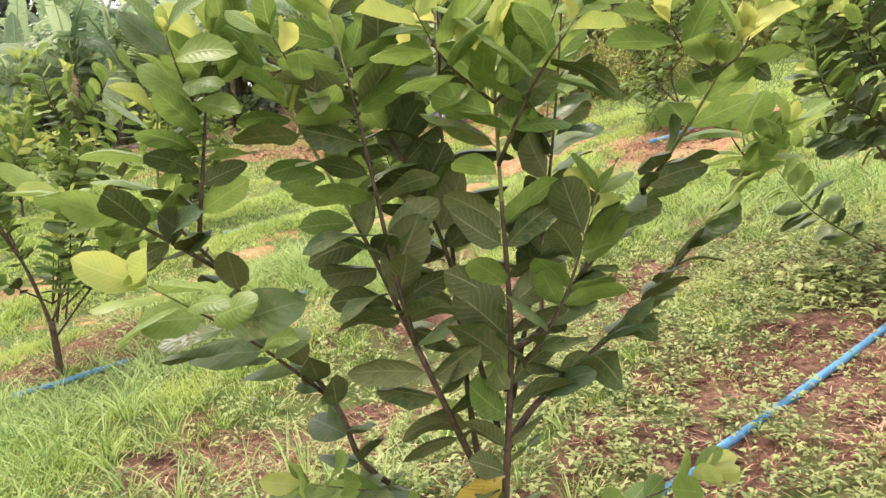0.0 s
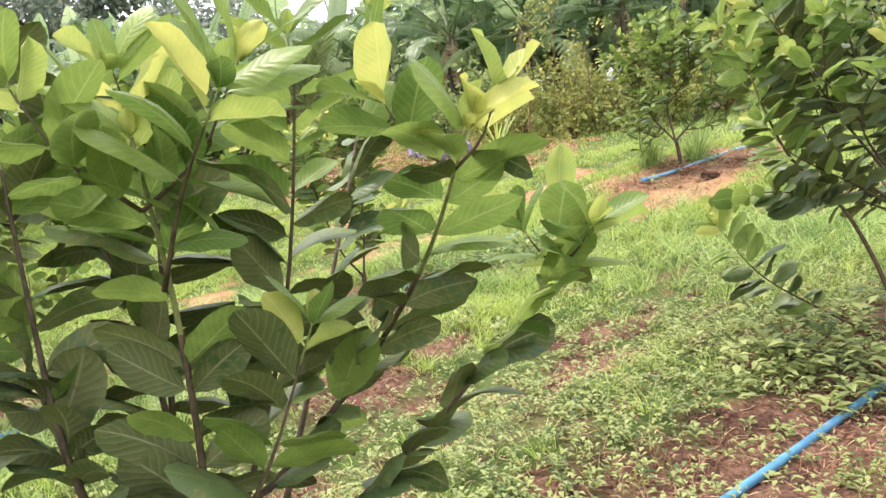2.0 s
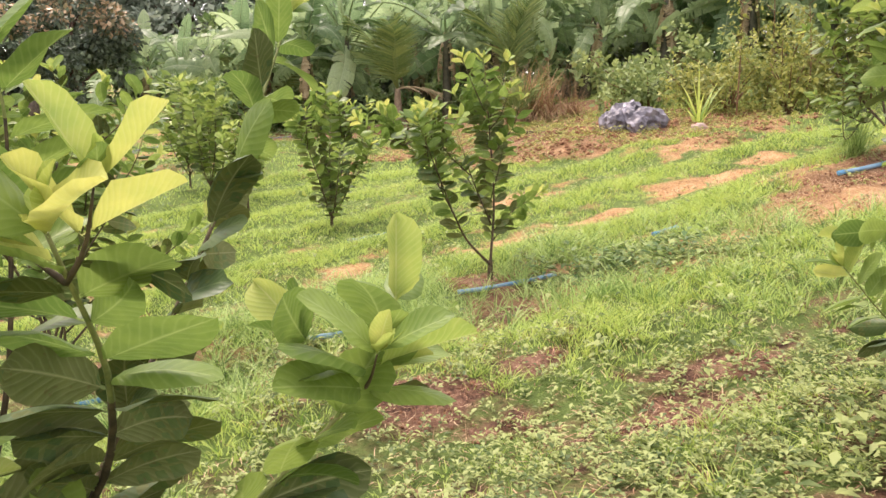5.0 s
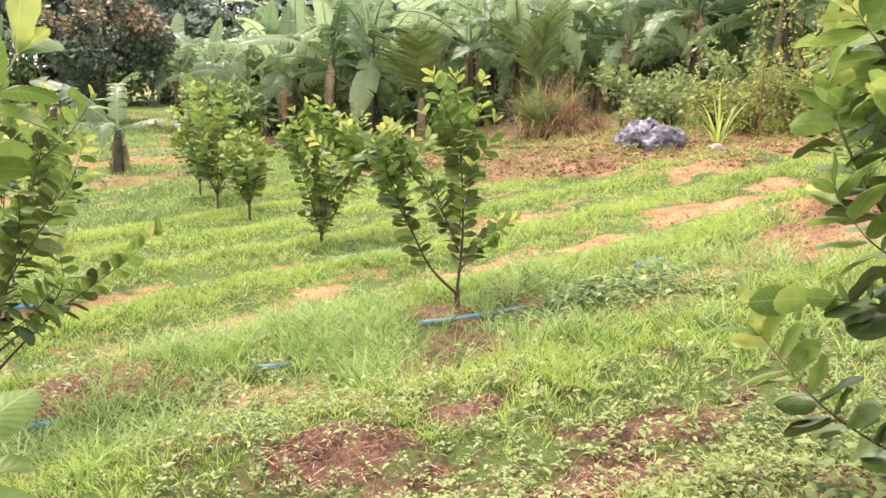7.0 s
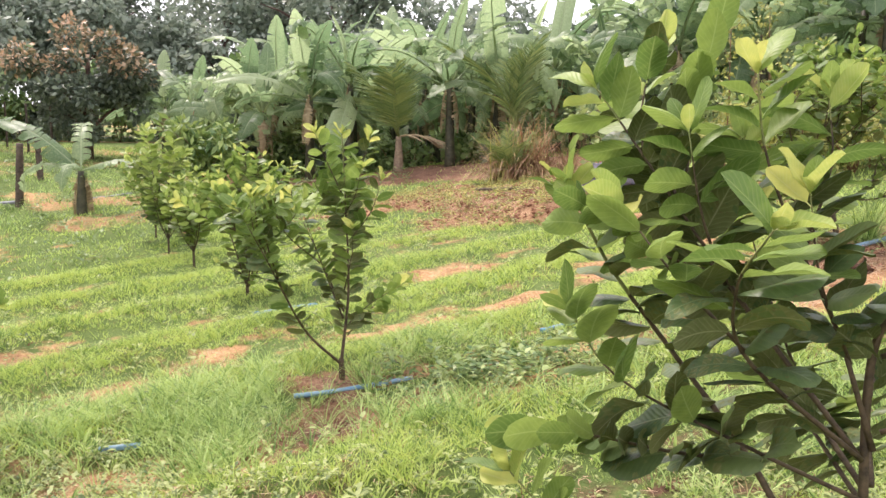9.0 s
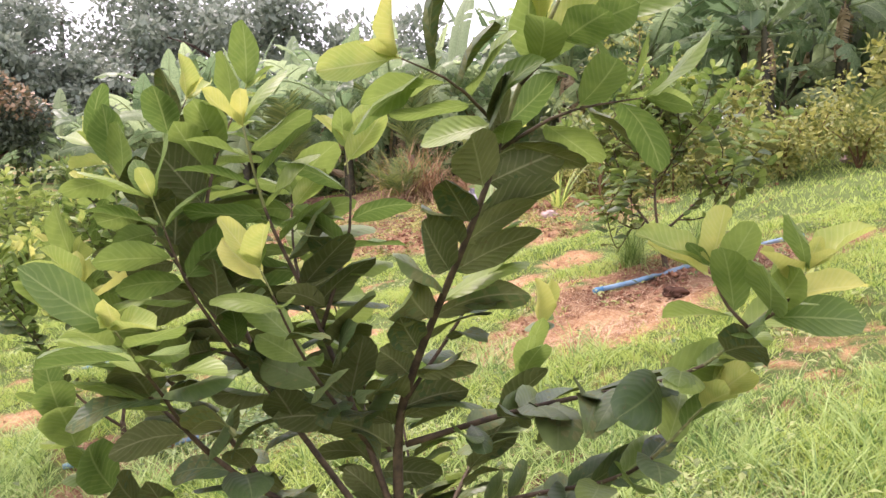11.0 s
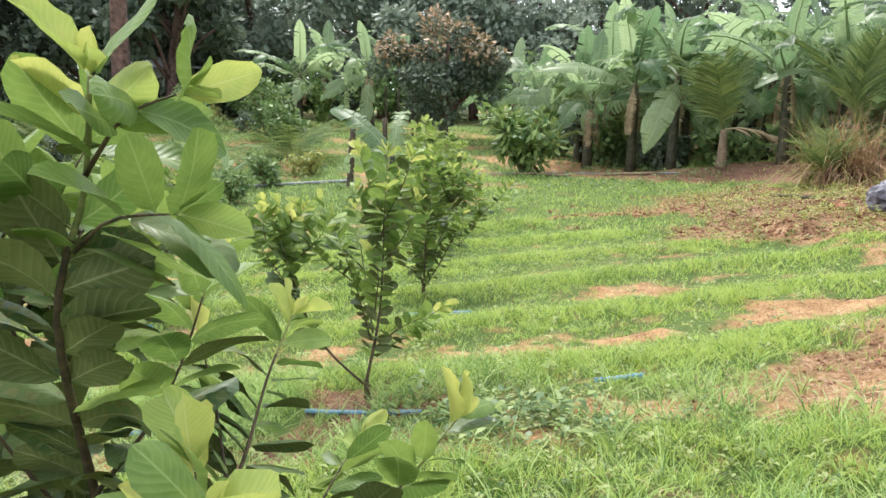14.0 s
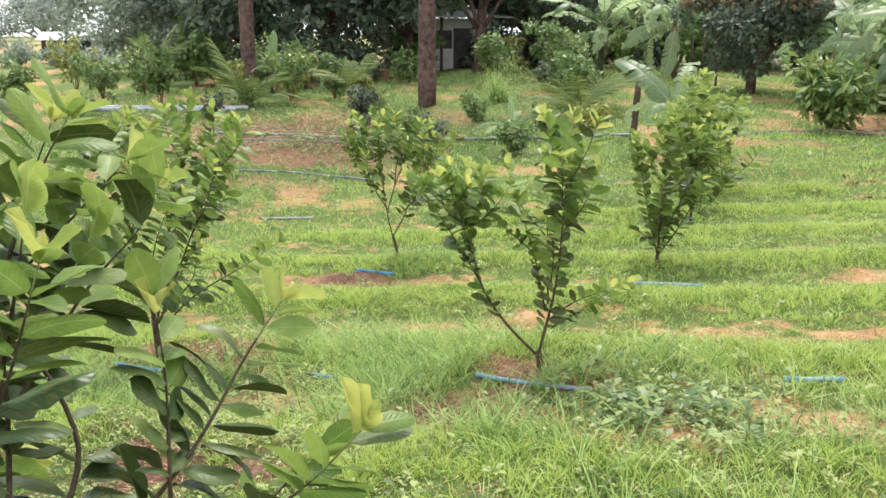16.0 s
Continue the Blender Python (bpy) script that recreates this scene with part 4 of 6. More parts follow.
# the tree with the brown mulch
e = Guava((1.13, 9.52, gz(1.13, 9.52)), "rounded guava tree with many brown stems over red mulch", seed=41, new_share=0.3, step=0.085, size=0.78, mid=0.5, fresh=0.4)
e.trunk((1.06, 9.50, 1.18), 0.019)
fork = np.array((1.06, 9.50, 1.15))
stems = []
for k, (p1, p2) in enumerate((((1.02, 9.80, 1.60), (1.10, 9.98, 2.62)), ((0.76, 9.60, 1.45), (0.56, 9.62, 2.25)), ((1.36, 9.90, 1.38), (1.72, 10.25, 2.10)),
                              ((0.82, 9.56, 1.16), (0.46, 9.40, 1.34)), ((1.34, 9.70, 1.16), (1.74, 9.86, 1.40)), ((0.80, 9.84, 1.55), (0.50, 9.98, 1.85)), ((1.30, 9.95, 1.50), (1.56, 10.15, 1.75)), ((0.92, 9.44, 1.70), (0.92, 9.22, 2.15)),
                              ((0.88, 9.88, 1.90), (0.80, 9.98, 2.45)), ((1.22, 9.66, 1.85), (1.36, 9.60, 2.35)), ((0.70, 9.70, 1.25), (0.40, 9.80, 1.30)))):
    p1 = np.array(p1) + e.r.normal(0, 0.03, 3) + (0, 0, 0.14 if p1[2] < 1.4 else 0.05)
    p2 = np.array(p2) + (0, 0, 0.12 if p2[2] < 1.45 else 0)
    if k < 3:
        stems.append(p1)
        start = fork
    else:
        near = min(stems, key=lambda q: np.linalg.norm(q[:2] - p1[:2]))
        start = fork + (near - fork) * (0.35 if p1[2] < 1.4 else 0.85)
    e.branch(start, p1, p2, radius=0.013 if k < 3 else 0.008, bare=0.22 if k < 3 else 0.1)
    q = p1 * 0.6 + np.array(p2) * 0.4
    for _ in range(2):
        e.branch(p1, q + e.r.normal(0, 0.10, 3), q + np.append(e.r.normal(0, 0.30, 2), 0.34), radius=0.006, bare=0.2)

for o in ((1.06, 9.86, 2.05), (0.70, 9.62, 1.95), (1.42, 10.08, 1.95), (0.98, 9.32, 1.85), (1.28, 9.64, 2.0), (0.84, 9.92, 2.05), (1.0, 9.7, 1.7)):
    e.spray(o, 3, 0.34, 0.42, radius=0.006, bare=0.1)

# the row behind
f = Guava((-4.36, 8.46, gz(-4.36, 8.46)), "narrow upright guava tree with dense leaves", seed=43, new_share=0.45, step=0.064, size=0.85, mid=0.35, fresh=0.45)
f.trunk((-4.36, 8.46, 0.14), 0.016)
for p1, p2 in (((-4.40, 8.50, 0.60), (-4.78, 8.78, 1.52)), ((-4.30, 8.56, 0.50), (-4.50, 9.05, 1.28)), ((-4.44, 8.36, 0.60), (-4.66, 8.30, 1.24)),
               ((-4.34, 8.40, 0.26), (-4.50, 8.22, 0.42)), ((-4.24, 8.40, 0.45), (-4.14, 8.36, 0.92)), ((-4.24, 8.62, 0.45), (-4.16, 8.86, 0.95)),
               ((-4.50, 8.55, 0.70), (-4.90, 8.52, 1.18)), ((-4.40, 8.52, 0.72), (-4.42, 8.62, 1.36))):
    f.branch((-4.36, 8.46, 0.12), p1, p2, radius=0.009, bare=0.14)

for o in ((-4.62, 8.66, 1.1), (-4.46, 8.9, 0.9), (-4.55, 8.34, 0.9)):
    f.spray(o, 3, 0.20, 0.42, radius=0.005, bare=0.1)
f.spray((-4.45, 8.85, 1.0), 4, 0.36, 0.50, radius=0.005, bare=0.1)
f.spray((-4.30, 8.85, 0.55), 3, 0.34, 0.40, radius=0.005, bare=0.15)
f.spray((-4.30, 9.10, 0.85), 4, 0.36, 0.45, radius=0.005, bare=0.12)

g = Guava((-6.26, 6.13, gz(-6.26, 6.13)), "slender guava tree with a bare crooked stem", seed=47, new_share=0.45, step=0.066, size=0.85, mid=0.35, fresh=0.45)
g.trunk((-6.28, 6.06, 0.02), 0.015)
for p0, p1, p2 in (((-6.28, 6.06, 0), (-6.20, 5.98, 0.36), (-6.78, 5.92, 1.40)), ((-6.24, 6.02, 0.30), (-6.40, 5.78, 0.72), (-6.52, 5.60, 1.14)),
                   ((-6.28, 6.06, 0), (-6.10, 6.20, 0.36), (-6.22, 6.48, 1.02)), ((-6.22, 6.00, 0.35), (-6.40, 6.20, 0.80), (-6.60, 6.55, 1.22)),
                   ((-6.16, 6.14, 0.3), (-5.98, 6.30, 0.52), (-5.86, 6.45, 0.80)), ((-6.30, 5.98, 0.5), (-6.20, 5.80, 0.70), (-6.06, 5.74, 0.98)),
                   ((-6.34, 6.10, 0.6), (-6.55, 6.20, 0.90), (-6.75, 6.60, 1.10))):
    g.branch(p0, p1, p2, radius=0.008, bare=0.3)


for o in ((-6.55, 5.95, 0.95), (-6.42, 6.22, 0.85), (-6.45, 5.72, 0.85), (-6.2, 6.4, 0.75)):
    g.spray(o, 3, 0.26, 0.40, radius=0.005, bare=0.1)
g.spray((-6.40, 6.45, 0.80), 4, 0.40, 0.46, radius=0.005, bare=0.15)
g.spray((-6.52, 5.90, 0.85), 4, 0.36, 0.50, radius=0.005, bare=0.15)


def far_guava(x, y, tall, seed, label="young guava tree standing in the grass"):
    z = gz(x, y)
    q = Guava((x, y, z), label, seed=seed, step=0.08, size=1.0, mid=0.6, joined=True)
    q.trunk((x, y, z + 0.25), 0.015)
    q.spray((x, y, z + 0.22), 4, 0.28 * tall, tall * 0.55, radius=0.009, bare=0.15)
    q.spray((x, y, z + 0.25), 3, 0.16 * tall, tall * 0.9, radius=0.009, bare=0.15)
    q.spray((x, y, z + 0.5), 4, 0.34 * tall, tall * 0.38, radius=0.007, bare=0.1)
    q.spray((x, y, z + 0.55 * tall), 5, 0.30 * tall, tall * 0.36, radius=0.006, bare=0.1)
    q.finish()
    return q


far_guava(-7.05, 10.25, 1.2, 51)
far_guava(-8.5, 11.1, 1.7, 52)
far_guava(-9.7, 11.9, 1.7, 53)

# ------------------------------------------------------------------ bananas, palms, trees, bushes


def banana_blade(name, length, width, bend, tears, seed):
    """A banana leaf along x: a bowed midrib, channelled halves, split along the side veins into hanging strips."""
    r = np.random.default_rng(seed)
    n = 22
    verts, uv, faces, spine = [], [], [], []
    x = z = 0.0
    for i in range(n + 1):
        t = i / n
        a = -bend * t ** 1.6
        spine.append((x, z, a))
        x += length / n * math.cos(a)
        z += length / n * math.sin(a)

    def at_spine(t):
        k = min(n - 1, int(t * n))
        f = t * n - k
        return [spine[k][m] * (1 - f) + spine[k + 1][m] * f for m in range(3)]

    def half(t):
        return 0.5 * width * min(1, (t / 0.13 + 0.05)) ** 0.6 * (1 - max(0, (t - 0.55) / 0.47) ** 2.6)

    for sgn in (-1, 1):
        hang, split = 0.0, 0.0
        for i in range(n):
            if r.random() < tears or i == 0:
                hang, split = r.uniform(-0.1, 1.5) * tears, r.uniform(0.25, 0.8)
            else:
                split = 0.0
            base = len(verts)
            for k, t in enumerate((i / n, (i + 1) / n)):
                sx, sz, a = at_spine(t)
                w = half(t)
                for s in (0.0, 0.35, 0.7, 1.0):
                    tt = (split / n * s) if k == 0 else 0.0
                    up = w * (0.34 * s - (0.42 + 0.75 * hang) * s * s)
                    out = w * s * (1 - 0.35 * hang * s)
                    verts.append((sx + tt * length + 0.18 * w * s - up * math.sin(a), sgn * out, sz + up * math.cos(a)))
                    uv.append((t, 0.5 + 0.5 * sgn * s))
            for k in range(3):
                q = (base + k, base + k + 1, base + 5 + k, base + 4 + k)
                faces.append(q if sgn < 0 else q[::-1])
    stalk = [(-0.16 * length, 0, -0.02)] + [(sx + 0.010 * math.sin(a), 0, sz - 0.010 * math.cos(a)) for sx, sz, a in spine[::3]]
    v, f = tube(stalk, np.linspace(0.028, 0.005, len(stalk)), 5)
    off = len(verts)
    verts += list(v)
    uv += [(0.5, 0.5)] * len(v)
    faces += [tuple(q + off for q in fc) for fc in f]
    return mesh_data(name, verts, faces, banana_leaf, True, uv)


BANANA_BLADES = [banana_blade("leaf_blade", 1.95, 0.52, a, tr, i) for i, (a, tr) in enumerate(((1.0, 0.42), (1.7, 0.58), (2.2, 0.7), (2.7, 0.8), (1.4, 0.5), (0.5, 0.10)))]


def banana(x, y, tall, seed, size=1.0, label="banana plant with broad torn arching leaves", leaves=12, ways=()):
    r = np.random.default_rng(seed)
    ob = empty("banana_plant", (x, y, gz(x, y)), label, "banana plant", "banana plants of the grove")
    lean = r.normal(0, 0.07, 2)
    path = [(lean[0] * t * tall, lean[1] * t * tall, tall * t - 0.05) for t in np.linspace(0, 1, 8)]
    v, f = tube(path, np.linspace(0.13, 0.065, 8) * size * (1 + 0.08 * r.random(8)), 9)
    part("pseudostem", mesh_data("pseudostem", v, f, banana_stem), ob)
    top = np.array(path[-1])
    a0 = r.uniform(0, 6.28)
    for k in range(leaves):
        kind = 5 if k == 0 else int(r.integers(0, 5))
        az = a0 + k * 2.4 + r.uniform(-0.3, 0.3)
        el = 1.4 if k == 0 else r.uniform(0.45, 1.3) - 1.25 * (k / leaves) ** 2
        d = np.array([math.cos(az) * math.cos(el), math.sin(az) * math.cos(el), math.sin(el)])
        nrm = np.array([-math.cos(az) * math.sin(el), -math.sin(az) * math.sin(el), math.cos(el)]) + r.normal(0, 0.45, 3)
        s = size * r.uniform(0.85, 1.25) * (0.8 if k == 0 else 1)
        m = axes_matrix(top + 0.34 * size * d + (0, 0, -0.02 * k), d, nrm) @ Matrix.Diagonal((s, s, s, 1))
        part("leaf", BANANA_BLADES[kind], ob, "", m)
    for kind, d, nrm, s in ways:
        part("leaf", BANANA_BLADES[kind], ob, "", axes_matrix(top + 0.16 * s * unit(np.array(d)), d, nrm) @ Matrix.Diagonal((s, s, s, 1)))
    for k in range(int(r.integers(2, 6))):      # old leaves hanging along the stem
        az = r.uniform(0, 6.28)
        d = np.array([0.25 * math.cos(az), 0.25 * math.sin(az), -1])
        m = axes_matrix(top + (0.1 * math.cos(az), 0.1 * math.sin(az), -0.15), d, (math.cos(az), math.sin(az), 0.2)) @ Matrix.Diagonal((size * 0.75, size * 0.6, size * 0.75, 1))
        part("hanging_leaf", HANGING, ob, "withered brown hanging leaf", m)
    return ob


def hanging_leaf():
    me = banana_blade("hanging_leaf", 1.4, 0.4, 0.4, 0.8, 91)
    me.materials.clear()
    me.materials.append(palm_dry)
    return me


HANGING = hanging_leaf()


def frond_mesh(length, arch, mat, seed, leaflets=26, width=0.034):
    """A palm frond along x: a rib and drooping pairs of narrow leaflets."""
    r = np.random.default_rng(seed)
    verts, uv, faces = [], [], []

    def place(t):
        return np.array([length * t * (1 - 0.25 * arch * t), 0, 0.12 * length * t - arch * length * t * t * 0.75])

    for i in range(leaflets):
        t = 0.14 + 0.85 * i / (leaflets - 1)
        p = place(t)
        ln = length * 0.34 * (math.sin(math.pi * (0.12 + 0.80 * t)) ** 0.8)
        for sgn in (-1, 1):
            d = unit(np.array([0.75, sgn * 0.9, -0.15 + r.normal(0, 0.1)]))
            b = len(verts)
            for s, wd, dr in ((0, 0.6, 0), (0.4, 1, 0.04), (0.75, 0.7, 0.16), (1, 0.05, 0.32)):
                q = p + d * ln * s + np.array([0, 0, -dr * ln])
                off = np.array([0.8, -sgn * 0.5, 0.25]) * width * wd * 0.5
                verts += [q - off, q + off]
                uv += [(s, 0.1), (s, 0.9)]
            for k in range(3):
                faces.append((b + 2 * k, b + 2 * k + 1, b + 2 * k + 3, b + 2 * k + 2))
    path = [place(t) for t in np.linspace(0, 1, 10)]
    v, f = tube(path, np.linspace(0.022, 0.004, 10), 4)
    off = len(verts)
    verts += list(v)
    uv += [(0.5, 0.5)] * len(v)
    faces += [tuple(q + off for q in fc) for fc in f]
    return mesh_data("frond", verts, faces, mat, True, uv)


FRONDS = [frond_mesh(1.7, a, palm_leaf, i) for i, a in enumerate((0.12, 0.3, 0.5, 0.7))] + [frond_mesh(1.3, 0.75, palm_dry, 9)]


def palm(x, y, stem, seed, size=1.0, label="young coconut palm with feathery green fronds", fronds=8, dry=1, steep=0.9):
    r = np.random.default_rng(seed)
    ob = empty("coconut_palm", (x, y, gz(x, y)), label, "palm", "young palms")
    v, f = tube([(0, 0, stem * t - 0.05) for t in np.linspace(0, 1, 6)], np.linspace(0.11, 0.05, 6) * size, 8)
    part("stem", mesh_data("stem", v, f, bark_pale), ob)
    for k in range(fronds + dry):
        az = k * 2.4 + r.uniform(-0.25, 0.25) + seed
        el = r.uniform(0.45, 1.35) * steep if k < fronds else 0.15
        d = np.array([math.cos(az) * math.cos(el), math.sin(az) * math.cos(el), math.sin(el)])
        nrm = np.array([-math.cos(az) * math.sin(el), -math.sin(az) * math.sin(el), math.cos(el)])
        s = size * r.uniform(0.8, 1.15)
        part("frond", FRONDS[4 if k >= fronds else int(r.integers(0, 4))], ob, "dry straw-coloured frond" if k >= fronds else "",
             axes_matrix((0, 0, stem - 0.06), d, nrm) @ Matrix.Diagonal((s, s, s, 1)))
    return ob


def leaf_cloud(name, centres, radii, count, size, mat, seed, long=1.7, droop=0.25):
    """A crown of separate small leaves, thickest towards the outside of its clumps."""
    r = np.random.default_rng(seed)
    centres, radii = np.asarray(centres, float), np.asarray(radii, float)
    w = radii ** 2
    which = r.choice(len(centres), count, p=w / w.sum())
    d = r.normal(0, 1, (count, 3))
    d /= np.linalg.norm(d, axis=1)[:, None]
    p = centres[which] + d * (radii[which] * r.uniform(0.35, 1.08, count) ** 0.7)[:, None] * np.array([1, 1, 0.82])
    along = d * 0.7 + r.normal(0, 0.6, (count, 3)) + np.array([0, 0, -droop])
    along /= np.linalg.norm(along, axis=1)[:, None]
    nrm = r.normal(0, 0.55, (count, 3)) + np.array([0, 0, 0.9]) + 0.4 * d
    side = np.cross(along, nrm)
    side /= np.linalg.norm(side, axis=1)[:, None]
    s = (size * r.uniform(0.6, 1.35, count))[:, None]
    v = np.stack([p, p + along * s * long * 0.5 + side * s * 0.5, p + along * s * long, p + along * s * long * 0.5 - side * s * 0.5], 1)
    return raw_mesh(name, v.reshape(-1, 3), np.arange(count * 4).reshape(-1, 4), mat)


def broad_tree(x, y, tall, spread, mat, seed, count=5000, leaf=0.16, clear=0.35, trunk_r=0.14, label="leafy tree", bark=bark_rough, name="tree", category="tree", flush=None):
    r = np.random.default_rng(seed)
    ob = empty(name, (x, y, gz(x, y)), label, category)
    bend = r.normal(0, 0.05 * tall, 2)
    top = np.array([bend[0], bend[1], tall * 0.75])
    p = spline([(0, 0, -0.1), (bend[0] * 0.3, bend[1] * 0.2, tall * 0.35), top], 8)
    v, f = tube(p, np.linspace(trunk_r * 1.2, trunk_r * 0.35, 8), 9)
    part("trunk", mesh_data("trunk", v, f, bark), ob)
    centres, radii = [], []
    for k in range(9):
        h = clear + (1 - clear) * (0.15 + 0.7 * r.random())
        a = k * 2.4 + r.uniform(-0.4, 0.4)
        out = spread * 0.5 * r.uniform(0.45, 0.95) * (1 - 0.5 * abs(h - 0.62))
        tip = np.array([math.cos(a) * out, math.sin(a) * out, tall * h])
        start = p[min(7, max(2, int(7 * (h - 0.22) / 0.75)))]
        v, f = tube(spline([start, (start + tip) / 2 + (0, 0, 0.05 * tall), tip], 6), np.linspace(trunk_r * 0.45, trunk_r * 0.12, 6), 6)
        part("limb", mesh_data("limb", v, f, bark), ob)
        for _ in range(4):
            centres.append(tip + r.normal(0, 0.11 * spread, 3))
            radii.append(spread * r.uniform(0.07, 0.17))
    for _ in range(9):
        centres.append(np.array([*r.normal(0, spread * 0.18, 2), tall * r.uniform(clear + 0.2, 1.0)]))
        radii.append(spread * r.uniform(0.08, 0.17))
    part("crown", leaf_cloud("crown", centres, radii, count, leaf, mat, seed), ob)
    if flush is not None:
        up = [c for c in centres if c[2] > tall * 0.6]
        part("young_leaves", leaf_cloud("young_leaves", np.array(up) + (0, 0, 0.15), [q * 1.05 for q in radii[:len(up)]], count // 4, leaf, flush, seed + 5), ob, "reddish young leaves")
    return ob


def bush(x, y, tall, spread, mat, seed, count=1600, leaf=0.08, label="leafy green bush at the orchard edge", stems=5, long=1.7):
    r = np.random.default_rng(seed)
    ob = empty("bush", (x, y, gz(x, y)), label, "bush")
    centres, radii = [], []
    for k in range(stems):
        a = k * 6.283 / stems + r.uniform(-0.5, 0.5)
        out = spread * 0.45 * r.uniform(0.35, 1.1)
        tip = np.array([math.cos(a) * out, math.sin(a) * out, tall * r.uniform(0.55, 1.0)])
        p = spline([(0, 0, -0.05), tip * (0.35, 0.35, 0.55), tip], 8)
        v, f = tube(p, np.linspace(0.022, 0.006, 8), 5)
        part("stem", mesh_data("stem", v, f, twig_red), ob)
        for i in (3, 4, 5, 6, 7):
            side = r.normal(0, 0.10 * spread, 3)
            centres.append(p[i] + side)
            radii.append(spread * r.uniform(0.06, 0.17))
    part("crown", leaf_cloud("crown", centres, radii, count, leaf, mat, seed, long), ob)
    return ob


# the banana grove behind the bank
r0 = np.random.default_rng(5)
for i, (x, y, h, s) in enumerate(((-17.2, 23.6, 2.1, 1.15), (-15.6, 22.2, 2.2, 1.2), (-14.6, 23.4, 2.5, 1.25), (-13.4, 22.4, 2.3, 1.2), (-12.2, 24.2, 2.6, 1.25),
                                  (-10.2, 23.6, 2.3, 1.2), (-8.9, 22.6, 2.1, 1.15), (-8.0, 24.6, 2.6, 1.3), (-6.4, 23.2, 2.3, 1.2), (-5.2, 24.6, 2.7, 1.3), (-4.2, 22.8, 2.3, 1.2),
                                  (-2.9, 24.4, 2.6, 1.25), (-2.0, 22.6, 2.3, 1.15), (-0.6, 24.2, 2.5, 1.2), (0.4, 22.8, 2.2, 1.15), (1.6, 24.8, 2.6, 1.2))):
    banana(x, y, h * r0.uniform(0.9, 1.1), 100 + i, s)
for i in range(16):
    banana(-19.5 + 1.5 * i + r0.uniform(-0.5, 0.5), 27.0 + r0.uniform(-1.0, 1.6) + 0.05 * i, r0.uniform(2.4, 3.1), 140 + i, r0.uniform(1.2, 1.45))
for i in range(14):
    banana(-18.0 + 1.45 * i + r0.uniform(-0.6, 0.6), 25.2 + r0.uniform(-1.0, 1.0), r0.uniform(0.7, 1.5), 180 + i, r0.uniform(0.8, 1.1), "banana sucker with broad upright leaves", 7)
# from the ninth bush on, paler leaves stand in for the haze
for i in range(17):
    bush(-27.0 + 2.3 * i, 31.0 + r0.uniform(-0.8, 0.8) - 0.012 * (i - 8) ** 2, r0.uniform(2.6, 3.6), 4.2, (tree_dark if i % 3 else tree_mid) if i < 8 else (tree_light if i % 3 else tree_hazed), 400 + i, 1500, 0.24, "dense thicket behind the banana grove")
for i in range(6):
    bush(-28.5 - 2.2 * i, 30.0 - 1.5 * i + r0.uniform(-0.5, 0.5), r0.uniform(2.2, 3.2), 3.8, tree_mid if i % 2 else tree_dark, 460 + i, 1500, 0.17, "leafy thicket beside the banana grove")
# added bushes: their dark leaves stand in for deep shade under the wood
for i in range(9):
    bush(-40.0 - 0.02 * (i - 4) ** 2 - 3.0 * (i % 2), 2.0 + 3.6 * i, r0.uniform(1.3, 2.6), 3.4, tree_dark if i % 3 else tree_mid, 430 + i, 1100, 0.20, "dark thicket added as the shade under the far trees")
for i in range(9):
    bush(-18.0 + 1.3 * i + r0.uniform(-0.4, 0.4), 21.8 + r0.uniform(-0.5, 0.9), r0.uniform(0.7, 1.5), 1.7, (tree_mid, tree_dark, tree_mid)[i % 3], 270 + i, 700, 0.13, "leafy undergrowth at the foot of the bananas", 4)
bush(-39.5, 12.9, 2.0, 1.8, tree_mid, 480, 900, 0.12, "leafy shrub beside the small shed")
banana(-13.1, 13.0, 0.92, 171, 0.85, "small banana plant with a few broad pale leaves", 0,
       ((0, (-0.80, -0.40, 0.80), (0.45, -0.35, 0.8), 1.10), (1, (0.75, 0.45, 0.35), (-0.3, -0.4, 0.9), 0.81), (4, (-0.35, 0.3, 0.75), (0.5, -0.5, 0.6), 0.85), (2, (-0.75, -0.6, 0.30), (0.2, -0.3, 0.9), 0.78), (2, (0.5, -0.75, 0.40), (-0.2, 0.3, 0.9), 0.65)))
for i, (x, y, h) in enumerate(((-14.9, 20.2, 1.9), (-13.3, 20.3, 2.3), (-12.3, 20.7, 2.5), (-9.6, 21.5, 2.2), (-16.4, 21.2, 1.7))):
    banana(x, y, h, 190 + i, 1.1, "banana plant with hanging torn leaves and a bare stem", 9)
banana(-17.7, 10.9, 0.35, 172, 0.48, "small banana plant on red soil", 5)
banana(-30.4, 18.4, 2.2, 173, 1.1)
banana(-28.6, 20.8, 2.3, 178, 1.1)
banana(-32.2, 20.6, 2.4, 179, 1.15)
banana(-34.0, 5.4, 1.1, 174, 0.75)
banana(-36.0, 6.9, 1.1, 175, 0.75)
banana(-22.5, 23.5, 1.8, 176, 0.95)
banana(-20.0, 22.6, 1.8, 177, 0.95)

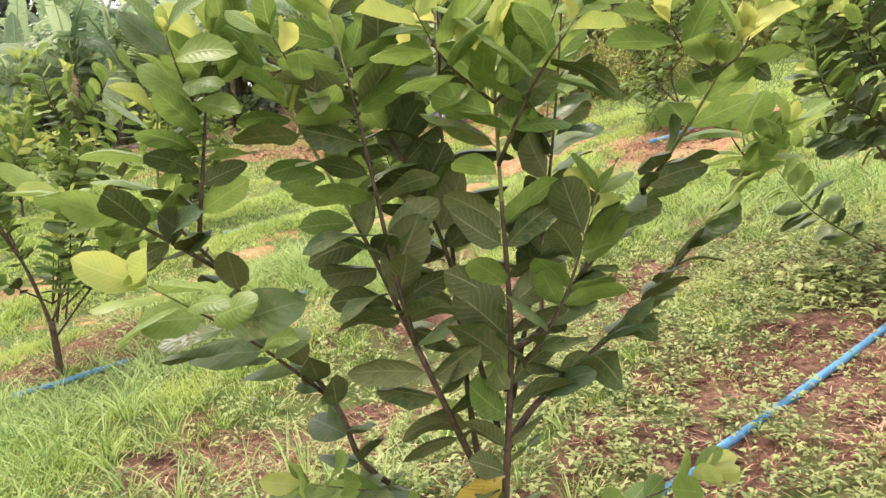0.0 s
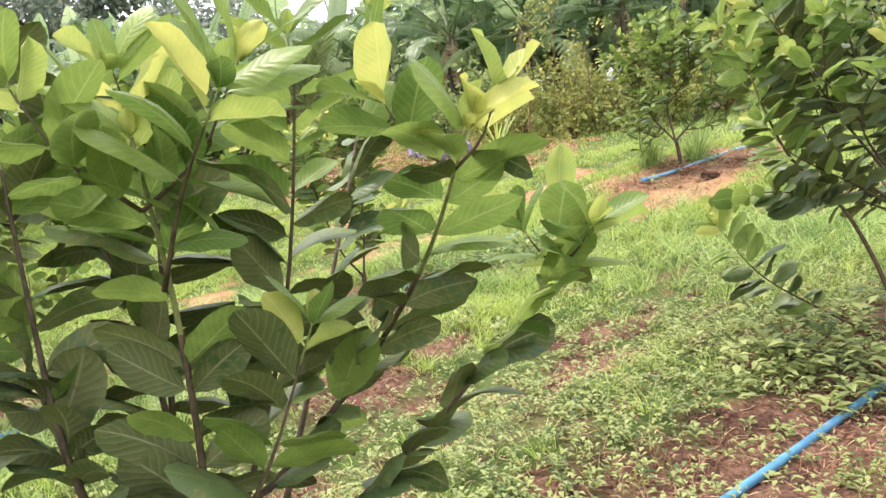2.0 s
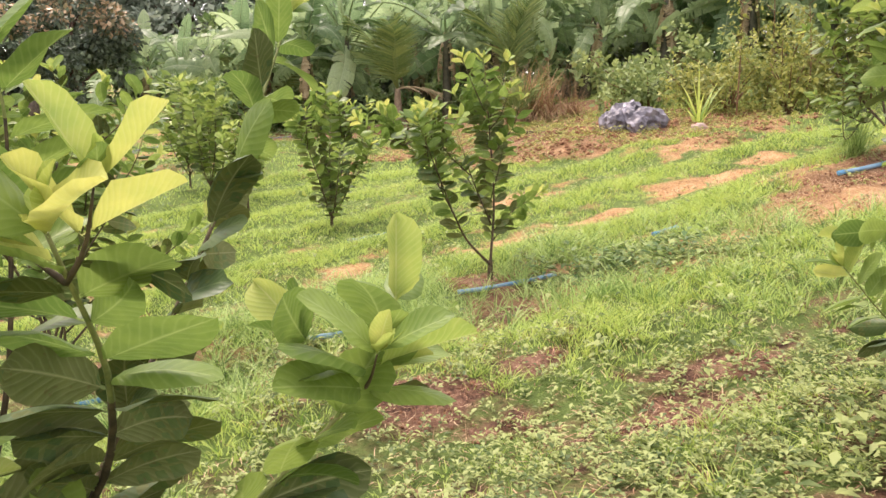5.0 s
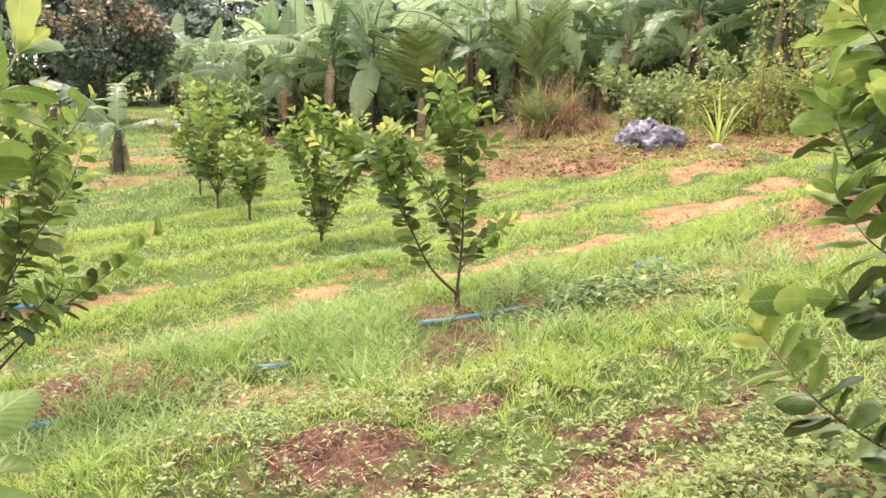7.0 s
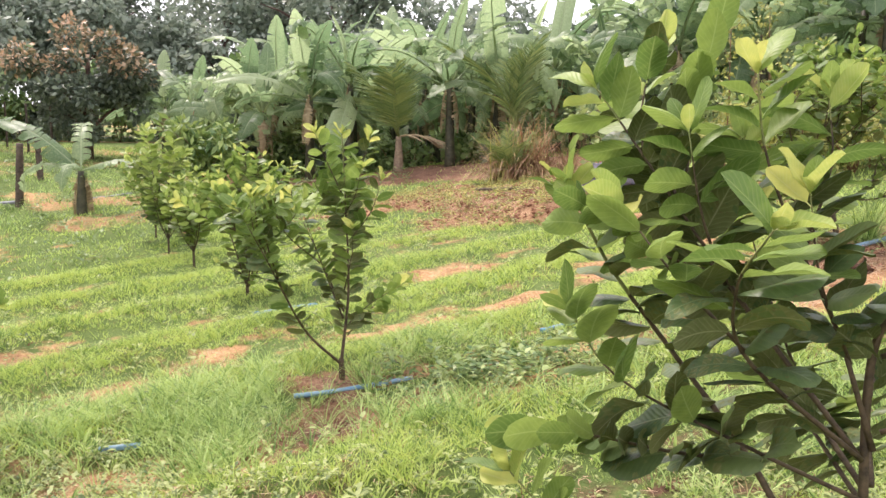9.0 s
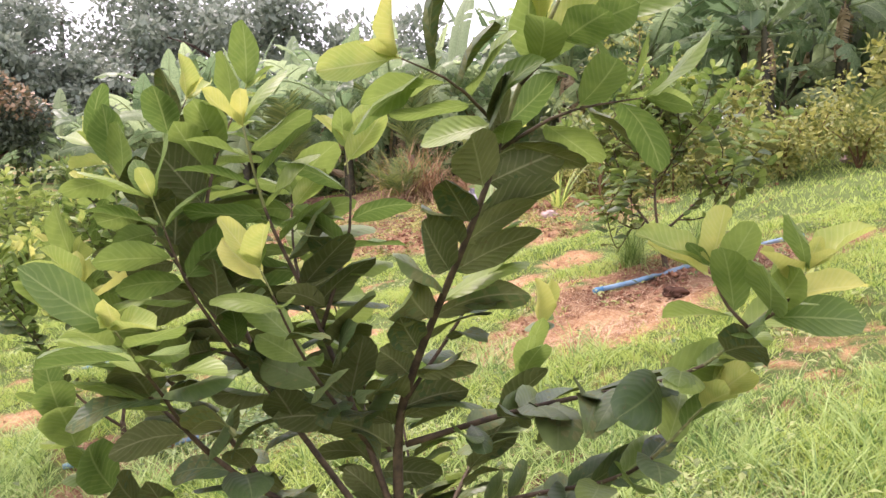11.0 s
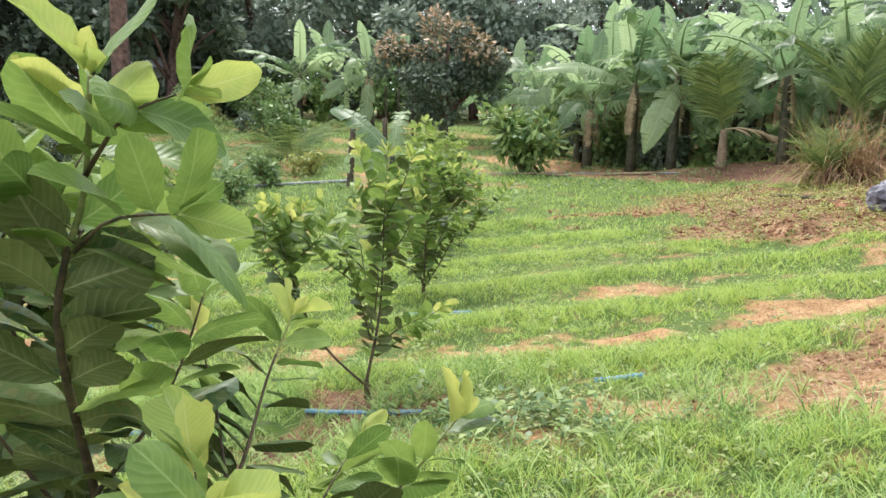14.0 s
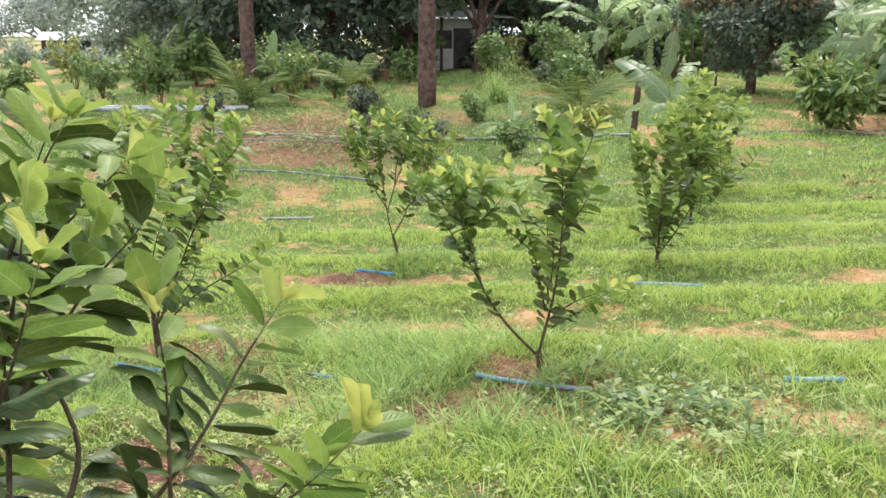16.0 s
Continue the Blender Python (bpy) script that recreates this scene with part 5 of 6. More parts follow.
palm(-10.6, 20.6, 0.95, 3, 1.35, "young coconut palm with one dry frond hanging", 7, 1, 1.3)
palm(-6.0, 17.75, 0.35, 4, 0.5, "young palm seedling among dry grass", 9, 2, 1.25)
palm(-15.4, 21.8, 0.9, 6, 1.05, "dark green young coconut palm", 9, 0, 0.55)
palm(-7.5, 21.0, 0.9, 7, 1.35, "young coconut palm with upright fronds", 7, 0, 1.35)
palm(-20.0, 13.65, 0.1, 8, 1.15, "stemless young coconut palm spreading low", 9, 0, 0.75)
palm(-27.6, 4.4, 0.2, 9, 1.25, "stemless young coconut palm spreading low", 9, 0, 0.8)
palm(-27.7, 7.95, 0.7, 10, 0.9, "small coconut palm on a short stem", 6, 0, 0.8)
palm(-36.0, 0.6, 1.2, 12, 1.0, "small coconut palm on a short stem", 7, 0, 0.9)
palm(2.36, 17.9, 0.45, 13, 0.5, "coconut seedling with two broad leaves", 3, 0, 1.0)

broad_tree(-23.0, 20.7, 4.5, 3.5, tree_dark, 201, 9000, 0.11, 0.16, 0.15, "mango tree with dark leaves and reddish young growth", bark_rough, "mango_tree", "tree", mango_red)
bush(-14.4, 17.6, 1.4, 1.9, mango_green, 202, 1500, 0.10, "low mango tree with drooping bright green leaves", 9, 2.9)
bush(-3.4, 18.3, 0.95, 2.0, tree_light, 203, 1300, 0.075, "leafy green bush behind the pile")
bush(-1.8, 18.6, 1.05, 2.2, tree_light, 204, 1300, 0.08)
bush(0.2, 17.6, 1.3, 1.9, yellow_bush, 205, 1700, 0.06, "thin yellow-green bush on the bank")
bush(-0.7, 16.6, 1.6, 1.6, yellow_bush, 206, 1100, 0.05, "thin yellow-green bush on the bank")
bush(1.6, 18.2, 1.1, 2.2, yellow_bush, 207, 1500, 0.06, "thin yellow-green bush on the bank")
for i, (x, y, h, w) in enumerate(((-1.5, 16.3, 0.75, 1.5), (-0.5, 16.0, 0.85, 1.5), (0.5, 16.2, 0.9, 1.7), (-0.1, 17.0, 1.1, 1.7), (1.3, 16.6, 0.85, 1.6), (-2.2, 17.0, 0.8, 1.4), (2.3, 17.2, 0.8, 1.5))):
    bush(x, y, h, w, yellow_bush, 500 + i, 1500, 0.05, "olive-yellow weedy undergrowth on the bank", 7)
bush(3.2, 19.6, 1.4, 2.6, yellow_bush, 208, 2200, 0.10)
bush(5.2, 20.4, 1.6, 3.0, tree_light, 209, 2400, 0.11)
bush(7.6, 20.8, 1.7, 3.0, tree_light, 210, 2400, 0.11)
bush(-4.3, 20.0, 1.3, 2.0, tree_light, 211, 1300, 0.09)
bush(-21.6, 14.2, 1.4, 1.7, tree_mid, 212, 1800, 0.09, "bright green bush beside the red soil")
bush(-24.8, 14.8, 2.2, 2.4, tree_mid, 213, 2400, 0.10)
bush(-18.2, 8.4, 0.9, 0.9, tree_mid, 214, 900, 0.07)
bush(-21.4, 7.6, 1.2, 0.9, tree_dark, 215, 900, 0.08)
bush(-17.0, 11.6, 0.9, 1.0, tree_mid, 216, 900, 0.07)
bush(-15.6, 10.3, 0.8, 1.0, tree_mid, 217, 900, 0.07)
for i in range(12):
    bush(r0.uniform(-31, -16), -1.0 + 1.5 * i + r0.uniform(-0.6, 0.6), r0.uniform(0.4, 1.1), r0.uniform(0.7, 1.5), (tree_mid, yellow_bush, tree_light, tree_dark)[i % 4], 250 + i, 500, 0.08, "low shrub on the rough ground", 4)
for i in range(16):
    bush(r0.uniform(-37, -27), -4.0 + 1.5 * i + r0.uniform(-0.6, 0.6), r0.uniform(0.7, 2.3), r0.uniform(0.9, 2.4), (tree_mid, yellow_bush, tree_mid, mango_green)[i % 4], 220 + i, 900, 0.11)

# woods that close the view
# grey-green crowns carry the distance haze in their leaf colour
for i, (x, y, h, sp, m) in enumerate(((-41, 4.5, 9, 8, tree_dark), (-44, 9, 10, 9, tree_dark), (-41, 12.5, 9, 8, tree_dark), (-45, 17, 10, 9, tree_dark), (-42, 21, 9, 8, tree_hazed),
                                      (-39, 27, 9, 8, tree_hazed), (-36, 31, 9, 9, tree_hazed), (-33, 37, 9.5, 9, tree_hazed), (-27, 38, 9, 9, tree_hazed), (-22, 41, 6.6, 9, tree_hazed),
                                      (-15, 45, 6.2, 9, tree_hazed), (-8, 48, 8.5, 10, tree_hazed), (0, 42, 7.5, 9, tree_hazed), (7, 36, 7.0, 8, tree_hazed), (12, 31, 7.0, 8, tree_hazed),
                                      (6.5, 25.5, 5.0, 6, tree_hazed), (10.5, 24, 5.4, 6, tree_hazed), (15, 19, 6, 7, tree_light),
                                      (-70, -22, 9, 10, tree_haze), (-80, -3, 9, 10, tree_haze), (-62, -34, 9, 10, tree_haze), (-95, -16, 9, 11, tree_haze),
                                      # back line, dark trees added in place of the shade beneath the wood
                                      (-52, 3, 9, 9, tree_dark), (-53, 9, 9, 9, tree_dark), (-54, 15, 9, 9, tree_dark), (-52, 22, 9, 9, tree_hazed), (-49, 28, 9, 9, tree_hazed), (-56, -2, 7, 8, tree_hazed), (-41, 32, 11, 9, tree_hazed), (-37, 36, 11, 9, tree_hazed), (-32, 40, 10.5, 9, tree_hazed))):
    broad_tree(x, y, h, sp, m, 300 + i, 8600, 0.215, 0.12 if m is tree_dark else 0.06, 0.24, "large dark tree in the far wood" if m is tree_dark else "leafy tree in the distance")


broad_tree(-36.5, 14.9, 9, 5.5, tree_dark, 340, 7000, 0.24, 0.34, 0.26, "dark tree beside the small shed")


def pine_trunk(x, y, tall, radius, seed):
    r = np.random.default_rng(seed)
    ob = empty("tall_tree", (x, y, gz(x, y)), "tall tree with a thick straight furrowed brown trunk", "tree")
    p = [(0.02 * t * tall * (-1) ** seed, 0.0, tall * t - 0.1) for t in np.linspace(0, 1, 22)]
    v, f = tube(p, np.linspace(radius * 1.12, radius * 0.6, 22) * (1 + 0.05 * r.random(22)), 16)
    v = [np.array(q) * (1 + r.normal(0, 0.02), 1 + r.normal(0, 0.02), 1) if 0 < q[2] else q for q in v]
    part("trunk", mesh_data("trunk", v, f, bark_rough), ob)
    centres = [np.array([*r.normal(0, 1.6, 2), tall * r.uniform(0.72, 1.0)]) for _ in range(12)]
    for c0 in centres[:7]:
        v, f = tube(spline([(0, 0, c0[2] - 1.2), c0 * (0.5, 0.5, 1) + (0, 0, -0.4), c0], 5), np.linspace(0.08, 0.02, 5), 5)
        part("limb", mesh_data("limb", v, f, bark_rough), ob)
    part("crown", leaf_cloud("crown", centres, [1.3] * 12, 3800, 0.22, tree_dark, seed), ob)


pine_trunk(-25.1, 10.2, 13, 0.27, 2)
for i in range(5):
    # leaf colour paled in place of haze
    bush(-66.0 - i % 2, -14.5 + 2.6 * i, 1.3, 3.2, tree_hazed, 290 + i, 700, 0.16, "shrubs in haze-paled colour in front of the distant shed", 4)
pine_trunk(-33.0, 4.5, 14, 0.27, 5)

# ------------------------------------------------------------------ pipes, pile, stones, posts, buildings


def ground_pipe(name, points, radius, mat, label, caps=True, lift=0.0, group="irrigation pipes"):
    pts = [np.array([x, y, gz(x, y) + radius * 0.8 + lift]) for x, y in points]
    n = max(8, int(sum(np.linalg.norm(np.diff(pts, axis=0), axis=1)) / 0.15))
    p = spline(pts, n)
    p = np.array([(q[0], q[1], gz(q[0], q[1]) + radius * 0.8 + lift) for q in p])
    p[:, 2] = np.convolve(np.pad(p[:, 2], 3, mode="edge"), np.ones(7) / 7, "valid")
    ob = empty(name, tuple(p[0]), label, "pipe", group)
    v, f = tube(p - p[0], np.full(n, radius), 10)
    part("tube", mesh_data("tube", v, f, mat), ob)
    if caps:
        for k in (0, -1):
            d = unit(p[k] - p[1 if k == 0 else -2])
            q = p[k] - p[0]
            v, f = tube([q - d * 0.05, q - d * 0.048, q + d * 0.028, q + d * 0.03], [radius, radius * 1.12, radius * 1.12, radius * 0.9], 10)
            part("end_cap", mesh_data("end_cap", v, f, pipe_blue), ob)
    return ob


def along(p, s):
    return (p[0] + ROW[0] * s, p[1] + ROW[1] * s)


ground_pipe("water_pipe", ((0.56, 2.18), (0.98, 2.72), (1.40, 3.24), (1.9, 3.84), (2.5, 4.6)), 0.017, pipe_blue, "blue plastic irrigation pipe lying on soil", False)
ground_pipe("water_pipe", ((-0.9, 0.5), (-0.2, 1.3), (0.56, 2.18)), 0.017, pipe_blue, "blue plastic irrigation pipe half hidden in weeds", False)
ground_pipe("water_pipe", ((-1.48, 5.83), (-1.22, 6.1), (-0.97, 6.39)), 0.016, pipe_pale, "weathered blue pipe in front of a guava tree", False)
ground_pipe("water_pipe", ((-0.50, 7.38), (-0.40, 7.62)), 0.017, pipe_pale, "short blue pipe end in the grass")
ground_pipe("water_pipe", ((-2.02, 4.82), (-1.86, 4.98)), 0.018, pipe_pale, "piece of pale pipe in the grass", False)
ground_pipe("water_pipe", ((-3.08, 3.44), (-2.88, 3.66), (-2.67, 3.89)), 0.018, pipe_blue, "blue pipe at the foot of a guava tree")
ground_pipe("water_pipe", ((0.73, 8.92), (1.06, 9.25), (1.36, 9.74), (1.65, 10.28), (2.0, 10.96)), 0.020, pipe_pale, "weathered blue pipe beside brown mulch", True, 0.012)
ground_pipe("water_pipe", ((-3.8, 7.98), (-3.62, 8.2), (-3.44, 8.42)), 0.020, pipe_pale, "blue pipe behind grass")
ground_pipe("water_pipe", ((-5.95, 5.62), (-5.74, 5.95)), 0.020, pipe_blue, "blue pipe end beside a slender tree")
ground_pipe("water_pipe", ((-10.6, 4.55), (-10.3, 5.4)), 0.022, pipe_grey, "grey pipe lying in the grass", False)
ground_pipe("water_pipe", ((-21.6, 3.2), (-20.6, 6.0), (-18.8, 9.0), (-15.6, 13.4)), 0.035, pipe_grey, "long grey water pipe across red soil", False, 0.02)
ground_pipe("water_pipe", ((-20.6, 3.2), (-19.8, 6.0), (-18.2, 8.8)), 0.022, pipe_grey, "thin grey hose across red soil", False)
ground_pipe("water_pipe", ((-16.2, 3.4), (-15.4, 5.0), (-14.0, 6.8)), 0.022, pipe_grey, "thin grey hose at the edge of the red soil", False)
ground_pipe("water_pipe", ((-27.5, -2.0), (-27.0, 1.0), (-26.4, 4.0)), 0.07, pipe_white, "stack of pale grey pipes on the ground", False)
ground_pipe("water_pipe", ((-28.2, -1.5), (-27.6, 1.2), (-26.9, 4.4)), 0.07, pipe_white, "pale grey pipe lying on the ground", False)
ground_pipe("water_pipe", ((-14.6, 14.2), (-14.0, 18.5), (-11.0, 19.6)), 0.02, pipe_grey, "thin grey hose along the edge of the grove", False)


def sheet_pile(x, y):
    """Crumpled plastic sheets heaped over stones."""
    r = np.random.default_rng(77)
    ob = empty("sheet_pile", (x, y, gz(x, y)), "heap of crumpled grey plastic sheets on the soil", "pile")
    for k in range(11):
        bm = bmesh.new()
        bmesh.ops.create_icosphere(bm, subdivisions=3, radius=1.0)
        off = Vector(r.uniform(0, 50, 3))
        s = np.array([0.26, 0.21, 0.22]) * r.uniform(0.75, 1.2)
        for v in bm.verts:
            q = v.co * 1.7 + off
            crease = 1 - abs(noise.noise(q)) * 2.2
            fold = 0.34 * crease + 0.20 * (1 - 2.2 * abs(noise.noise(q * 2.3))) + 0.07 * (1 - 2 * abs(noise.noise(q * 5.1)))
            v.co *= 0.68 + 0.62 * fold
            v.co.x, v.co.y, v.co.z = v.co.x * s[0], v.co.y * s[1], v.co.z * s[2]
        me = bpy.data.meshes.new("sheet")
        bm.to_mesh(me)
        bm.free()
        me.materials.append(sheet_grey)
        a = 2.4 * k
        rad = 0.0 if k == 0 else 0.16 + 0.018 * k
        part("sheet", me, ob, "", pose(math.cos(a) * rad * 1.3, math.sin(a) * rad, 0.26 if k == 0 else 0.20 - 0.013 * k, r.uniform(-20, 20), r.uniform(-20, 20), r.uniform(0, 360)))
    return ob


sheet_pile(-2.72, 14.62)


def stone(x, y, sx, sy, sz, mat, seed, label, name="stone"):
    bm = bmesh.new()
    bmesh.ops.create_icosphere(bm, subdivisions=3, radius=1.0)
    off = Vector((seed * 3.1, seed * 1.7, 0.3))
    for v in bm.verts:
        v.co *= 0.8 + 0.4 * noise.noise(v.co * 1.6 + off) + 0.12 * noise.noise(v.co * 4.5 + off)
        v.co.x, v.co.y, v.co.z = v.co.x * sx, v.co.y * sy, v.co.z * sz
    me = bpy.data.meshes.new(name)
    bm.to_mesh(me)
    bm.free()
    me.polygons.foreach_set("use_smooth", [True] * len(me.polygons))
    me.materials.append(mat)
    ob = new(name, me)
    ob.location = (x, y, gz(x, y) + sz * 0.55)
    return tagged(ob, label, "stone")


stone(-1.55, 14.2, 0.14, 0.12, 0.10, stone_pink, 1, "pale pinkish stone on the soil")
stone(-3.35, 14.25, 0.20, 0.16, 0.10, clod_mat, 2, "clod of brown soil beside the sheets", "soil_clod")
# lump added where the mulch has a dark hole
stone(1.36, 8.75, 0.11, 0.09, 0.05, hole_dark, 3, "dark lump standing for a hole in the mulch", "soil_clod")
stone(2.15, 17.7, 0.16, 0.13, 0.10, stone_pink, 4, "pale stone beside a seedling")


def pole(x0, y0, x1, y1, r, mat, label, lift=0.02):
    p0, p1 = np.array([x0, y0, gz(x0, y0) + r + lift]), np.array([x1, y1, gz(x1, y1) + r + lift])
    v, f = tube([p0 + (p1 - p0) * t for t in np.linspace(0, 1, 6)] - p0, np.full(6, r) * (1, 1.1, 0.95, 1.05, 1, 0.9), 7)
    ob = new("log", mesh_data("log", v, f, mat))
    ob.location = p0
    tagged(ob, label, "log")


pole(-5.9, 16.2, -4.75, 16.0, 0.03, post_wood, "dark wooden pole lying on the bank")
pole(-12.6, 18.6, -11.2, 19.1, 0.035, bark_pale, "cut trunk lying at the edge of the grass")
pole(-14.2, 17.2, -12.9, 17.9, 0.035, bark_pale, "cut trunk lying at the edge of the grass")


def post(x, y, tall, r, lean, label="weathered wooden post standing in the grass"):
    ob = empty("post", (x, y, gz(x, y)), label, "post")
    q = np.random.default_rng(int(abs(x * 100)))
    p = [(lean * t * tall, 0.3 * lean * t * tall, tall * t - 0.1) for t in np.linspace(0, 1, 9)]
    v, f = tube(p, r * (1.1 - 0.2 * np.linspace(0, 1, 9)) * (1 + 0.12 * q.random(9)), 9)
    part("shaft", mesh_data("shaft", v, f, post_wood), ob)


post(-15.3, 13.1, 1.45, 0.075, 0.08)
post(-18.6, 15.9, 1.3, 0.07, -0.02)
for i in range(3):
    post(-28.5 + 2.6 * i, 21.4 - 0.9 * i, 1.8, 0.035, 0.0, "thin fence post behind the orchard")


def dry_clump(x, y, tall, count, mat, seed, label, name="grass_clump", spread=0.9, sag=1.0, wide=1.0):
    """A fountain of long blades: the outer ones bow over to the ground, the inner ones stand."""
    r = np.random.default_rng(seed)
    verts, quads = [], []
    for _ in range(count):
        az, out = r.uniform(0, 6.283), r.uniform(0.05, 1.0)
        h, w = tall * r.uniform(0.7, 1.15) * (1.1 - 0.35 * out), wide * tall * r.uniform(0.006, 0.013)
        b0 = np.array([*(r.normal(0, 0.10 * spread, 2)), 0.0])
        d = np.array([math.cos(az), math.sin(az), 0])
        side = np.array([-d[1], d[0], 0]) * w
        turn = min(2.6, sag * (0.5 + 1.9 * out) * r.uniform(0.75, 1.2))      # how far the blade bows over
        k = len(verts)
        q, a = b0.copy(), 0.10 + 0.75 * out
        for i in range(7):
            t = i / 6
            verts += [q - side * (1 - 0.9 * t), q + side * (1 - 0.9 * t)]
            q = q + h / 5 * (d * math.sin(a) + np.array([0, 0, math.cos(a)]))
            q[2] = max(q[2], 0.02)
            a += turn / 6
        quads += [(k + 2 * i, k + 2 * i + 1, k + 2 * i + 3, k + 2 * i + 2) for i in range(6)]
    ob = new(name, raw_mesh(name, verts, quads, mat))
    ob.location = (x, y, gz(x, y) - 0.02)
    return tagged(ob, label, "grass", kind="stuff")


dry_clump(-5.95, 18.4, 1.30, 800, dry_grass, 1, "large clump of drooping dry reddish grass", spread=2.6, sag=1.5)
dry_clump(-6.2, 18.2, 1.35, 260, yellow_bush, 2, "pale green blades among dry grass", spread=1.6, sag=1.3)
dry_clump(-5.2, 18.9, 0.7, 200, dry_grass, 3, "drooping dry grass on the bank")
dry_clump(1.30, 9.85, 0.50, 330, grass_deep, 4, "tall dark grass at the foot of a guava tree", spread=0.4)
dry_clump(0.80, 9.70, 0.48, 300, grass_deep, 5, "tall dark grass at the foot of a guava tree", spread=0.35)
dry_clump(-24.0, 12.3, 1.1, 420, grass_deep, 6, "clump of tall dark green grass", spread=0.9)
dry_clump(-1.75, 15.15, 0.75, 16, grass_yellow, 8, "upright yellow-green blades beside the sheets", spread=0.3, sag=0.4, wide=4.0)


def sapling(x, y, tall, seed, label="thin bare sapling with a few yellow-green leaves"):
    r = np.random.default_rng(seed)
    ob = empty("sapling", (x, y, gz(x, y)), label, "tree")
    p = spline([(0, 0, -0.05), (r.normal(0, 0.05), r.normal(0, 0.05), tall * 0.5), (r.normal(0, 0.1), r.normal(0, 0.1), tall)], 10)
    v, f = tube(p, np.linspace(0.018, 0.005, 10), 6)
    part("stem", mesh_data("stem", v, f, twig_red), ob)
    cs = []
    for k in range(9):
        q = p[3 + k % 7]
        a = r.uniform(0, 6.28)
        t = q + np.array([math.cos(a) * 0.3, math.sin(a) * 0.3, 0.25]) * r.uniform(0.5, 1.2)
        v, f = tube([q, (q + t) / 2 + (0, 0, -0.02), t], [0.006, 0.004, 0.002], 5)
        part("twig", mesh_data("twig", v, f, twig_red), ob)
        cs.append(t)
    part("crown", leaf_cloud("crown", cs, [0.2] * len(cs), 300, 0.045, yellow_bush, seed), ob)


sapling(-1.25, 15.6, 2.3, 1)
sapling(-0.2, 15.9, 1.7, 2)
sapling(-1.0, 17.0, 2.4, 3)
sapling(0.7, 16.6, 1.6, 4)


def box_mesh(name, x0, y0, z0, x1, y1, z1, mat, bev=0.01):
    bm = bmesh.new()
    bmesh.ops.create_cube(bm, size=1.0)
    for v in bm.verts:
        v.co = Vector(((x0 + x1) / 2 + v.co.x * (x1 - x0), (y0 + y1) / 2 + v.co.y * (y1 - y0), (z0 + z1) / 2 + v.co.z * (z1 - z0)))
    bmesh.ops.bevel(bm, geom=bm.edges[:], offset=bev, segments=1, affect="EDGES")
    me = bpy.data.meshes.new(name)
    bm.to_mesh(me)
    bm.free()
    me.materials.append(mat)
    return me


def roof_mesh(w, d, z0, z1, over, mat):
    """A ribbed metal roof, sloping one way."""
    n = int((w + 2 * over) / 0.25)
    verts, faces = [], []
    for i in range(n + 1):
        y = -w / 2 - over + i * (w + 2 * over) / n
        lift = 0.03 if i % 2 else 0.0
        verts += [(-d / 2 - over, y, z1 + lift), (d / 2 + over, y, z0 + lift), (-d / 2 - over, y, z1 + lift - 0.05), (d / 2 + over, y, z0 + lift - 0.05)]
    for i in range(n):
        k = 4 * i
        faces += [(k, k + 1, k + 5, k + 4), (k + 2, k + 6, k + 7, k + 3), (k + 1, k + 3, k + 7, k + 5), (k, k + 4, k + 6, k + 2)]
    return mesh_data("roof", verts, faces, mat, False)


def shed(x, y, w, d, h, turn, label, mat):
    ob = empty("shed", (x, y, gz(x, y)), label, "building")
    ob.rotation_euler = (0, 0, radians(turn))
    wall = part("wall", box_mesh("wall", -d / 2, -w / 2, -0.3, d / 2, w / 2, h, mat), ob)
    # solid slabs on the wall, coloured dark like shaded openings
    part("door", box_mesh("door", d / 2 - 0.05, -0.6, 0, d / 2 + 0.03, 0.4, 2.0, opening_shade), wall, "doorway as a slab painted dark for its shade")
    for k in (-1, 1):
        win = part("window", box_mesh("window", d / 2 - 0.05, k * w * 0.33 - 0.5, 1.0, d / 2 + 0.03, k * w * 0.33 + 0.5, 1.9, opening_shade), wall)
        part("sill", box_mesh("sill", d / 2, k * w * 0.33 - 0.55, 0.93, d / 2 + 0.08, k * w * 0.33 + 0.55, 0.99, wall_paint), win)
    part("roof", roof_mesh(w, d, h + 0.05, h + 0.7, 0.8, roof_metal), ob)
    for k in (-1, 1):
        part("column", box_mesh("column", d / 2 + 0.6, k * w * 0.45 - 0.06, -0.3, d / 2 + 0.72, k * w * 0.45 + 0.06, h + 0.08, post_wood), ob)
    return ob


shed(-42.5, 15.0, 3.6, 2.6, 2.5, 15, "pale farm shed with a grey metal roof behind trees", wall_paint)
shed(-78, -9, 6, 4, 1.9, 8, "distant long shed with a white metal roof", wall_paint)

# orange pail
pail = empty("pail", (-40.9, 8.3, gz(-40.9, 8.3)), "orange plastic pail standing by the trees", "pail")
v, f = tube([(0, 0, 0), (0, 0, 0.02), (0, 0, 0.52), (0, 0, 0.55)], [0.18, 0.19, 0.24, 0.26], 14)
part("body", mesh_data("body", v, f, orange_mat), pail)

# ------------------------------------------------------------------ grass, weeds and straw


def scatter(count, x0, x1, y0, y1, keep, seed):
    r = np.random.default_rng(seed)
    x, y = r.uniform(x0, x1, count), r.uniform(y0, y1, count)
    k = r.random(count) < keep(x, y)
    return x[k], y[k]


